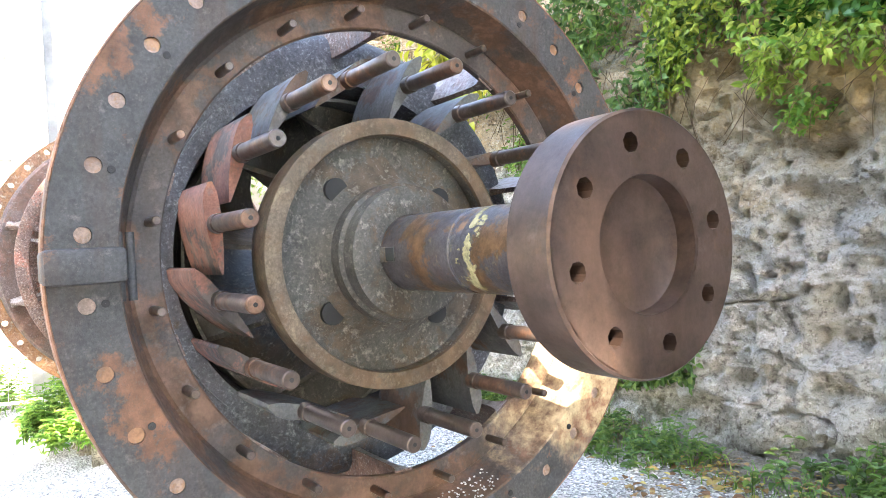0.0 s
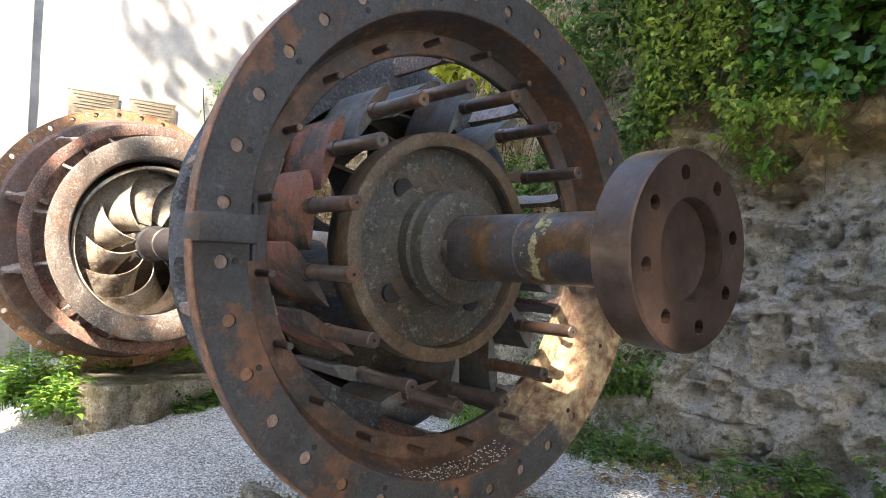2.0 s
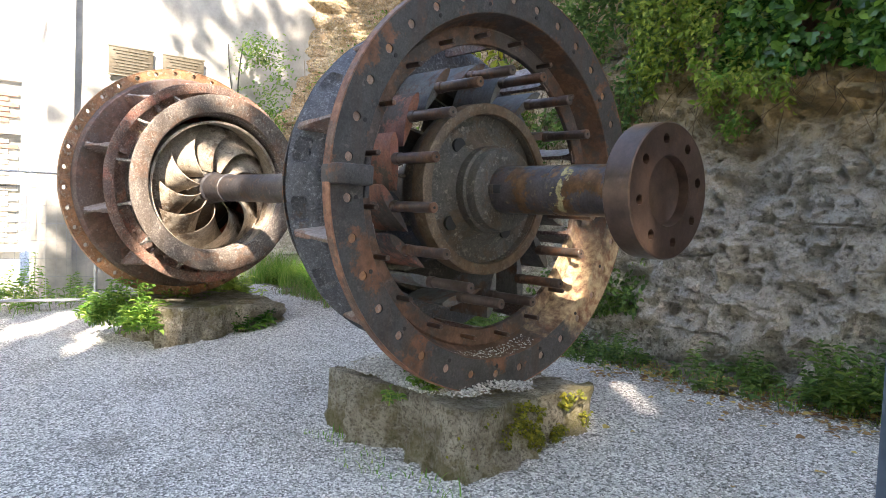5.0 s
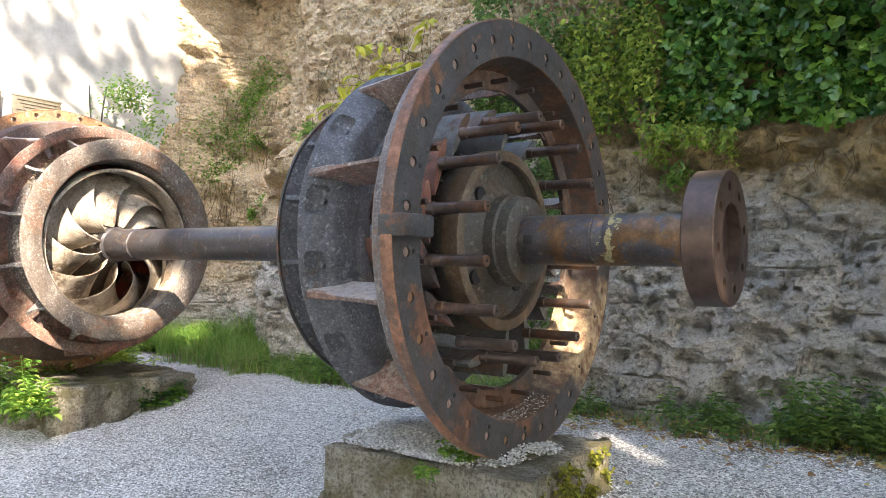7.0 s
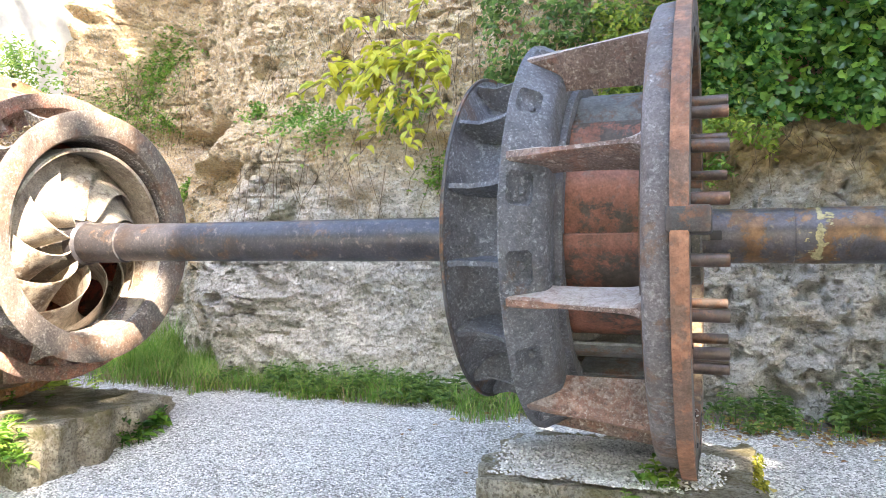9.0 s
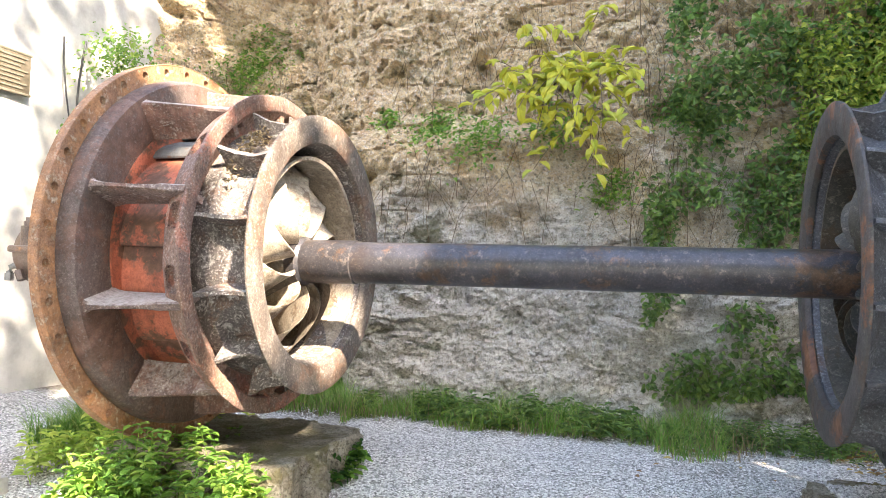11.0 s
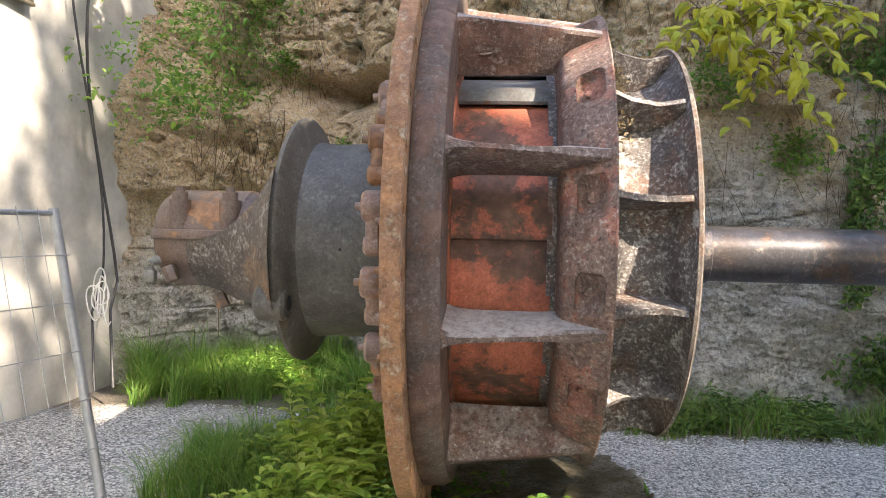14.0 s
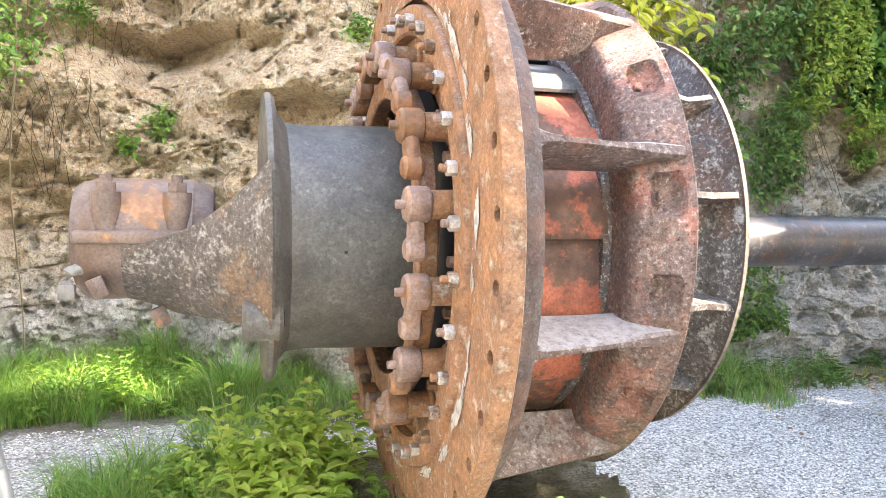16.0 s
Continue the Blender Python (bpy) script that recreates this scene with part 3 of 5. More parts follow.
# ---------------------------------------------------------------- rock face
def rock_y(x, z):
    base = 3.80
    if x < -6.6:
        base += 1.05 * min(1.0, (-6.6 - x) / 1.3) ** 1.3
    if x < -9.0:
        base -= 1.1 * min(1.0, (-9.0 - x) / 0.7)
    if x > -1.0:
        base -= 0.10 * min(3.0, x + 1.0)
    base += 0.18 * noise.noise((x * 0.55, z * 0.8, 0.4))
    ledge = 2.45 + 0.25 * noise.noise((x * 0.5, 7.7, 0.0))
    if x > -2.6:
        ledge -= 0.35 * min(1.0, (x + 2.6) / 1.0)
    base += 0.45 * max(0.0, min(1.0, (z - ledge) / 0.35)) + 0.06 * max(0.0, z - ledge - 0.4)
    for cx, cz, w, deep in ((-6.95, 2.15, 0.42, 0.55), (-7.8, 2.75, 0.55, 0.6), (-9.2, 1.6, 0.35, 0.45), (-8.5, 1.35, 0.3, 0.3), (-4.3, 2.35, 0.5, 0.22)):
        dz = z - cz + 0.12 * noise.noise((x * 2.5, cz, 1.0))
        base += deep * math.exp(-((x - cx) / w) ** 2 - (dz / (0.42 if dz < 0 else 0.07)) ** 2)
    base -= 0.10 * noise.fractal((x * 1.3, z * 1.9, 1.0), 0.8, 2.1, 5) + 0.05 * abs(noise.noise((x * 3.1, z * 4.2, 5.0)))
    r = noise.noise((x * 3.0, z * 3.8, 2.0))
    west = 1.0 + 0.25 * max(0.0, min(1.0, (-6.0 - x) / 1.5))
    base += 0.34 * west * (0.5 if -5.6 < x < -2.9 and z < 2.3 else 1.0) * max(0.0, r - 0.24)
    calm = 0.30 if z < 2.3 else 0.75
    calm = calm + (1 - calm) * max(0.0, min(1.0, max(-5.6 - x, x + 2.9) / 0.8))
    # split beds and cracks
    c = abs(noise.noise((x * 0.9 + 0.4 * noise.noise((x * 2, z * 2, 3)), z * 3.4, 21.0)))
    base += 0.075 * (0.35 + 0.65 * calm) * max(0.0, 1 - c / 0.05) * max(0.0, min(1.0, 0.5 + 2 * noise.noise((x * 1.7, z * 1.7, 31))))
    c = abs(noise.noise((x * 3.4, z * 6.2 + 0.5 * noise.noise((x * 5, z * 5, 7)), 27.0)))
    base += 0.022 * calm * max(0.0, 1 - c / 0.06) * max(0.0, min(1.0, 0.2 + 2 * noise.noise((x * 1.3, z * 1.9, 41))))
    r = noise.noise((x * 8.5, z * 8.0, 9.0))
    base += 0.22 * west * calm * max(0.0, r - 0.22)
    r = noise.noise((x * 19, z * 18, 5.0))
    base += 0.15 * west * (0.4 + 0.6 * calm) * max(0.0, r - 0.24)
    base -= 0.05 * calm * abs(noise.noise((x * 2.2, z * 4.5, 12.0)))
    if x > -3.0:
        # sponge-like travertine at the east end
        base += 0.14 * min(1.0, x + 3.0) * (abs(noise.noise((x * 3.6, z * 3.2, 51.0))) - 0.2) + 0.10 * min(1.0, x + 3.0) * max(0.0, noise.noise((x * 6.0, z * 5.0, 61.0)) - 0.1)
    base += 0.020 * noise.noise((x * 30, z * 32, 4.0))
    return base


def build_rock():
    xs, zs = np.linspace(-10.2, 3.6, 880), np.linspace(-0.35, 5.4, 370)
    g = Geo()
    g.v = [(float(x) + 0.03 * noise.noise((x * 6, z * 6, 3)), rock_y(float(x), float(z)), float(z)) for z in zs for x in xs]
    w, h = len(xs), len(zs)
    g.f = [(j * w + i, j * w + i + 1, (j + 1) * w + i + 1, (j + 1) * w + i) for j in range(h - 1) for i in range(w - 1)]
    k = len(g.v)
    g.v += [(3.6, 9, -0.4), (-10.2, 9, -0.4), (3.6, 9, 6.0), (-10.2, 9, 6.0)]
    g.f += [(k, k + 1, k + 3, k + 2), ((h - 1) * w, (h - 1) * w + w - 1, k + 2, k + 3)]
    solo("rock_face", g, M_rock, "pitted grey and ochre travertine cliff with ledges", "cliff", kind="structure")


build_rock()


# ---------------------------------------------------------------- the turbine casings (local x runs inward from the outer face)
def pocket_ring():
    """The inner casing ring with deep cast bolt pockets in its rim."""
    angs = [10, 36, 63, 90, 117, 144, 170]
    angs = angs + [-a for a in angs]
    prof = [(0.54, 0.72), (0.542, 0.82), (0.548, 0.852), (0.556, 0.868)] + [(0.564 + 0.0060 * k, 0.875 + 0.078 * (k / 24) ** 0.85) for k in range(25)] + [(0.713, 0.957), (0.719, 0.954), (0.721, 0.945), (0.721, 0.872), (0.715, 0.864), (0.64, 0.858), (0.625, 0.80), (0.62, 0.72)]
    g = Geo()
    seg, p = 720, len(prof)
    for i in range(seg):
        a = i * 360 / seg
        d = min(abs((a - q + 180) % 360 - 180) for q in angs)
        for x, r in prof:
            scoop = 1 - abs(d / 4.5) ** 4 - abs((x - 0.642) / 0.046) ** 4
            if scoop > 0 and r > 0.85:
                r -= (0.046 - 0.014 * (x - 0.642) / 0.046) * scoop ** 0.5
            r += 0.006 * noise.noise((x * 9, a * 0.11, 2))
            g.v.append((x, r * math.cos(radians(a)), r * math.sin(radians(a))))
    for i in range(seg):
        j = (i + 1) % seg
        for k in range(p):
            q = (k + 1) % p
            g.f.append((i * p + k, i * p + q, j * p + q, j * p + k))
    return g


def stay_vane():
    """A cast plate between the two casing rings, thick at its roots."""
    g = Geo()
    n = 30
    for i in range(n + 1):
        t = i / n
        x = 0.162 + 0.535 * t
        ro = 1.022 - 0.070 * t
        ri = 0.79
        th = 0.014 + 0.032 * math.exp(-t / 0.055) + (0.010 * math.exp(-(0.74 - t) / 0.07) if t < 0.74 else 0.010)
        for r, w in ((ri, 0.8), (ro - 0.012, 1.0), (ro, 0.6)):
            for sgn in (1, -1):
                g.v.append((x, r, sgn * th * w + 0.012 * math.sin(t * 3) * (ro - r)))
    for i in range(n):
        a, b_ = i * 6, (i + 1) * 6
        ring = (0, 2, 4, 5, 3, 1)
        for k in range(6):
            q = (k + 1) % 6
            g.f.append((a + ring[k], a + ring[q], b_ + ring[q], b_ + ring[k]))
    g.f.append(tuple(r for r in (0, 1, 3, 5, 4, 2)))
    g.f.append(tuple(n * 6 + r for r in (0, 2, 4, 5, 3, 1)))
    return g


def drum_rib():
    g = Geo()
    t = 0.011
    prof = [(0.71, 0.66), (0.71, 0.865), (0.80, 0.815), (0.90, 0.792), (0.985, 0.81), (1.0, 0.75), (0.93, 0.66)]
    n = len(prof)
    g.v = [(x, r, t) for x, r in prof] + [(x, r, -t) for x, r in prof]
    g.f = [tuple(range(n)), tuple(range(n, 2 * n))[::-1]] + [(k, n + k, n + (k + 1) % n, (k + 1) % n) for k in range(n)]
    return g


def casing(name, label, where, rot, near, mats, outer_r, hole_n, hole_r, hole_first, opened):
    """One turbine casing: flange, stay ring, vanes, guide vanes, suction drum. near: the local angle that faces the yard."""
    e = thing(name, label, "turbine casing", where, rot)
    flange, edge, band, case, drum, vane, ring_in = mats
    rin = 0.945 if opened else 0.90
    band_r = outer_r - (0.046 if opened else 0.10)
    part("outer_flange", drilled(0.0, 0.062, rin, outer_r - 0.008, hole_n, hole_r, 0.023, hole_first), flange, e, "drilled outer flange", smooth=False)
    part("flange_rim", lathe(rounded(-0.001, 0.063, outer_r - 0.009, outer_r, 0.004), 180), edge, e, "rust-red flange rim")
    part("stay_ring", lathe([(0.064, 0.952 if opened else 0.80), (0.16, 0.925 if opened else 0.79), (0.172, 0.93 if opened else 0.83), (0.172, 1.0), (0.168, 1.04), (0.155, band_r - 0.016), (0.14, band_r - 0.006), (0.075, band_r), (0.064, band_r - 0.004)], 160), band, e, "rough cast ring behind the flange")
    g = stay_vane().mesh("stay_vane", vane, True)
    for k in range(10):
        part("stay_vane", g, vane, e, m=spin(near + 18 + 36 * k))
    part("pocket_ring", pocket_ring(), case, e, "cast ring with bolt pockets")
    part("throat_ring", lathe([(0.71, 0.74), (0.735, 0.69), (0.80, 0.665), (0.87, 0.668), (0.94, 0.70), (0.985, 0.765), (1.004, 0.816), (1.012, 0.812), (1.006, 0.77), (0.99, 0.69), (0.965, 0.65), (0.90, 0.635), (0.71, 0.635), (0.51, 0.68), (0.51, 0.74)], 140), drum, e, "flared suction ring")
    part("throat_lip", lathe([(0.985, 0.650), (1.006, 0.665), (1.018, 0.71), (1.018, 0.812), (1.01, 0.824), (0.998, 0.822), (1.004, 0.79), (0.995, 0.70), (0.975, 0.65)], 140), ring_in, e, "grey-brown worn rim")
    stub = lathe([(0.80, 0.0005), (0.80, 0.020), (0.879, 0.020), (0.883, 0.016), (0.883, 0.0005)], 12).mesh("pocket_bolt", case, True)
    for a in (10, 36, 63, 90, 117, 144, 170):
        for s in (a, -a):
            part("pocket_bolt", stub, case, e, "rusty bolt end in its pocket", m=spin(s) @ Matrix.Translation((0.646, 0, 0)) @ Matrix.Rotation(radians(90), 4, "Z"))
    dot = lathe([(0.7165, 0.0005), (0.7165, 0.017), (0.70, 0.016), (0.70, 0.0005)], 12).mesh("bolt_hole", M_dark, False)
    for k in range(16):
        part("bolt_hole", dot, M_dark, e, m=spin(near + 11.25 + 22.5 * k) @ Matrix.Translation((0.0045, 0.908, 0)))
    g = drum_rib().mesh("rib", drum, False)
    ribs = 15 if opened else 13
    for k in range(ribs):
        part("rib", g, drum, e, m=spin(near + (13.9 if opened else 16.1) + 360 / ribs * k))
    # guide vanes with their stems, sixteen of them
    pitch = 0.628 if opened else 0.70
    blade = extrude(airfoil(0.30, 0.058), 0.192 if opened else 0.175, 0.525)
    red = M_redA if opened else M_red
    bm_ = blade.mesh("guide_vane", red, True)
    slate = Geo().add(blade.v, blade.f).mesh("guide_vane", M_slatevane, True)
    stem = lathe([(-0.135 if opened else 0.0, 0.0005), (-0.135 if opened else 0.0, 0.024), (-0.131 if opened else 0.004, 0.028), (0.15, 0.028), (0.155, 0.032), (0.20, 0.032), (0.20, 0.0005)], 18).mesh("stem", M_stem, True)
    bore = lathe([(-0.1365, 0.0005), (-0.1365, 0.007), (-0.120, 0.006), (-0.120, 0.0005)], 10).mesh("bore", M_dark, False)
    for k in range(16):
        a = near + 11.25 + 22.5 * k
        turn = -112 + random.uniform(-9, 9) * (1.0 if opened else 0.2)
        if opened and 95 < (a - near) % 360 < 275:
            turn -= 48
        bare = 40 < (a - near) % 360 < 320 if opened else 95 < a % 360 < 132
        v = part("guide_vane", slate if bare else bm_, M_slatevane if bare else red, e, "slate-grey guide vane" if bare else "red-leaded guide vane", m=spin(a) @ Matrix.Translation((0, pitch, 0)) @ spin(turn + (0 if opened else 14)))
        part("stem", stem, M_stem, v, "turned steel stem")
        if opened:
            part("bore", bore, M_dark, v)
    # joint lugs at the horizontal split
    for s in ((0, 180) if opened else ()):
        lug = box(0.15, 0.20, 0.095, 0.014)
        part("joint_lug", lug, flange, e, "bolted joint lug", m=spin(near + s) @ Matrix.Translation((0.002, 1.03, 0.012)))
        for dy in (0.905, 0.935):
            b = part("joint_bolt", tube([(0.03, dy, -0.09), (0.03, dy, 0.10)], 0.012), M_flangeA, e, m=spin(near + s))
    if opened:
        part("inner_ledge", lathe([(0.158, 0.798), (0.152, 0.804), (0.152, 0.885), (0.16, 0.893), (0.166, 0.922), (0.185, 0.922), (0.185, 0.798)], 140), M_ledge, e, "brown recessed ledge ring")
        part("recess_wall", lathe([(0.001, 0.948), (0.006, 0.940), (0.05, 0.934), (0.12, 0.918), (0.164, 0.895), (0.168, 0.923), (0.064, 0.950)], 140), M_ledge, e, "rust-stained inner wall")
        stud = lathe([(0.03, 0.0005), (0.03, 0.011), (0.034, 0.0145), (0.14, 0.0145), (0.14, 0.0005)], 12).mesh("stud", M_stem, True)
        for k in range(20):
            part("stud", stud, M_stem, e, "short threaded stud", m=spin(near + 9 + 18 * k) @ Matrix.Translation((0.015, 0.838, 0)))
        seat = lathe([(0.010, 0.0005), (0.010, 0.0225), (0.05, 0.0225), (0.05, 0.0005)], 16).mesh("hole_plug", M_link, False)
        for k in range(hole_n):
            part("hole_plug", seat, M_link, e, "rusty tan hole bottom", m=spin(hole_first + 360 / hole_n * k) @ Matrix.Translation((0, hole_r, 0)))
        small = lathe(rounded(-0.004, 0.0, 0.001, 0.011, 0.001), 12).mesh("small_hole", M_dark, False)
        for k in range(17):
            part("small_hole", small, M_dark, e, m=spin(near + 10.588 * (2 * k + 1) + 5.3) @ Matrix.Translation((-0.001, 0.985, 0)))
    else:
        part("vane_plate", lathe([(0.15, 0.60), (0.15, 0.80), (0.175, 0.80), (0.175, 0.60)], 100), M_red, e, "red-leaded vane seat")
    return e


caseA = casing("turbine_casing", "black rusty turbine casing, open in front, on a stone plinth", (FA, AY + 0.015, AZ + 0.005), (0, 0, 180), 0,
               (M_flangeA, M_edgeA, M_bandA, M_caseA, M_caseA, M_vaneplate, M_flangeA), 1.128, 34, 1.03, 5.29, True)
caseB = casing("turbine_casing", "red-brown rusty turbine casing with covered end, in weeds", (FB, AY, AZ + 0.04), (0, 0, 0), 180,
               (M_orange, M_orange, M_bandB, M_caseB, M_drumB, M_vaneplate, M_rimB), 1.165, 36, 1.115, 5.0, False)
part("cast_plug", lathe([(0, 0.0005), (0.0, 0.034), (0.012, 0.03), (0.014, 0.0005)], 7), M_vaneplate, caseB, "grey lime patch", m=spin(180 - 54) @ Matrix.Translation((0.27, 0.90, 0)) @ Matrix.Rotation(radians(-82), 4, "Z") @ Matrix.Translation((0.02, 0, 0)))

M_flake = plain("flaked_grey_paint", (0.46, 0.45, 0.42), 0.75, 0, 0.6, 40, 0.001)
peel = Geo()
for i in range(1200):
    for j in range(20):
        a0, a1, r0, r1 = i * 0.3, (i + 1) * 0.3, 0.915 + 0.0032 * j, 0.9182 + 0.0032 * j
        q = Vector((math.cos(radians(a0)) * 5, math.sin(radians(a0)) * 5, r0 * 16))
        if noise.fractal(q * 1.3, 0.7, 2.1, 5) < 0.22 + 6.0 * abs(r0 - 0.945):
            continue
        peel.add([(-0.0035, r * math.cos(radians(a)), r * math.sin(radians(a))) for r, a in ((r0, a0), (r1, a0), (r1, a1), (r0, a1))], [(0, 1, 2, 3)])
tagged(part("peeling_paint", peel, M_flake, caseB), "peeling grey paint on the flange", kind="stuff")


# ---------------------------------------------------------------- shaft and runners
def runner(name, label, where, rot, twist, skin, rim):
    e = thing(name, label, "turbine runner", where, rot)
    crown = [(0.10, 0.165), (0.10, 0.235), (0.13, 0.26), (0.17, 0.30), (0.185, 0.38), (0.175, 0.42), (0.125, 0.425), (0.115, 0.435), (0.115, 0.465), (0.125, 0.475), (0.20, 0.478), (0.26, 0.47), (0.36, 0.42), (0.50, 0.30), (0.66, 0.21), (0.80, 0.165), (0.84, 0.14), (0.84, 0.13)]
    part("crown", lathe(crown, 120), M_hub, e, "dark dished crown")
    part("crown_rim", lathe([(0.121, 0.418), (0.108, 0.422), (0.106, 0.470), (0.112, 0.479), (0.20, 0.482), (0.20, 0.47)], 120), rim, e, "raised tan rim")
    part("hub", lathe([(-0.02, 0.13), (-0.02, 0.215), (-0.012, 0.228), (0.05, 0.232), (0.06, 0.245), (0.12, 0.247), (0.12, 0.13)], 90), M_hub, e, "dark stepped hub")
    part("band", lathe([(0.54, 0.62), (0.54, 0.632), (0.90, 0.63), (0.94, 0.628), (0.94, 0.605), (0.90, 0.60), (0.76, 0.61)], 120), skin, e, "runner band")
    g = Geo()
    ns, nv = 16, 12
    hubc = lambda s: (0.28 + 0.62 * s, 0.31 * (1 - s) ** 1.3 + 0.15)
    shr = lambda s: (0.545 + 0.20 * s, 0.618 - 0.006 * s)
    sides = []
    for side in (0.5, -0.5):
        for i in range(ns + 1):
            s = i / ns
            for j in range(nv + 1):
                v = j / nv
                (x0, r0), (x1, r1) = hubc(s), shr(s)
                x, r = x0 + (x1 - x0) * v, r0 + (r1 - r0) * v
                x += 0.09 * math.sin(math.pi * v ** 0.8) * s
                th = twist * (0.10 * s + 0.62 * s ** 2.0 + s ** 1.5 * (0.75 * v ** 1.8 - 0.15)) + side * 0.016 / r * (1.1 - 0.6 * s)
                g.v.append((x, r * math.cos(th), r * math.sin(th)))
    w, h = nv + 1, (ns + 1) * (nv + 1)
    for i in range(ns):
        for j in range(nv):
            a = i * w + j
            g.f.append((a, a + 1, a + w + 1, a + w))
            g.f.append((h + a, h + a + w, h + a + w + 1, h + a + 1))
    for i in range(ns):
        for j in (0, nv):
            a = i * w + j
            g.f.append((a, a + w, h + a + w, h + a))
    for j in range(nv):
        for i in (0, ns):
            a = i * w + j
            g.f.append((a, a + 1, h + a + 1, h + a))
    me = g.mesh("blade", skin, True)
    for k in range(11):
        part("blade", me, skin, e, m=spin(360 / 11 * k + 6))
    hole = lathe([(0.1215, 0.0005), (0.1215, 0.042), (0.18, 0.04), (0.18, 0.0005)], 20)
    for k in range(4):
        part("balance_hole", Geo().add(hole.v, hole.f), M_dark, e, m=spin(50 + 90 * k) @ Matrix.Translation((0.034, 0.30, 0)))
    return e


runner("turbine_runner", "brown-black turbine runner seated in the open casing", (FA, AY, AZ), (0, 0, 180), 1, M_hub, M_rimA)
runner("turbine_runner", "pale sunlit turbine runner with curved blades", (FB, AY, AZ), (0, 0, 0), -1, M_runner, M_runner)

shaft = thing("turbine_shaft", "long steel shaft joining both turbines, ending in a bolted coupling", "shaft", (0, AY, AZ))
part("shaft_bar", lathe([(-7.85, 0.0005), (-7.85, 0.12), (-2.6, 0.12), (-2.6, 0.0005)], 64), M_shaft, shaft, "dark scuffed steel shaft")
part("shaft_end", lathe([(-2.6, 0.0005), (-2.6, 0.128), (-1.55, 0.128), (-1.545, 0.124), (-1.53, 0.128), (-1.52, 0.124), (-1.505, 0.128), (-1.495, 0.124), (-1.48, 0.128), (-1.10, 0.128), (-1.05, 0.135), (-1.05, 0.0005)], 64), M_shaftA, shaft, "rust-streaked shaft end with turned grooves")
part("coupling_disc", drilled(-1.06, -0.922, 0.165, 0.297, 8, 0.232, 0.024, 12.0, 8), M_coupling, shaft, "brown coupling with eight bolt holes", smooth=False)
part("coupling_rim", lathe([(-1.06, 0.294), (-1.06, 0.299), (-1.054, 0.305), (-0.928, 0.305), (-0.922, 0.299), (-0.922, 0.294)], 120), M_coupling, shaft)
part("coupling_recess", lathe([(-1.07, 0.0005), (-1.07, 0.20), (-1.059, 0.20), (-1.059, 0.166), (-0.924, 0.166), (-0.924, 0.158), (-0.972, 0.154), (-0.978, 0.142), (-0.978, 0.0005)], 80), M_coupling, shaft)
flakes = Geo()
for i in range(600):
    for j in range(60):
        a0, a1, x0, x1 = i * 0.6, (i + 1) * 0.6, -1.535 + 0.0028 * j, -1.5322 + 0.0028 * j
        p = Vector((x0 * 9, 1.6 * math.cos(radians(a0)), 1.6 * math.sin(radians(a0))))
        if noise.fractal(p * 1.6, 0.7, 2.1, 5) < 0.16 + 9.0 * abs(x0 + 1.45) - 0.42 * math.exp(-((x0 + 1.452) / 0.012) ** 2):
            continue
        flakes.add([(x, 0.1292 * math.cos(radians(a)), 0.1292 * math.sin(radians(a))) for x, a in ((x0, a0), (x1, a0), (x1, a1), (x0, a1))], [(0, 1, 2, 3)])
tagged(part("paint_band", flakes, M_limeband, shaft), "flaking yellow-white paint band", kind="stuff")
part("keyway", box(0.10, 0.02, 0.045, 0.004), M_dark, shaft, "cut key slot", m=Matrix.Translation((-1.90, -0.122, 0.0)))
part("key", box(0.05, 0.02, 0.05, 0.004), M_hub, shaft, m=Matrix.Translation((-1.925, -0.125, -0.002)))
part("shaft_collar", lathe([(-5.95, 0.119), (-5.95, 0.15), (-5.80, 0.148), (-5.78, 0.131), (-5.46, 0.129), (-5.455, 0.119)], 48), M_shaft, shaft, "rusty sleeve at the runner's hub")


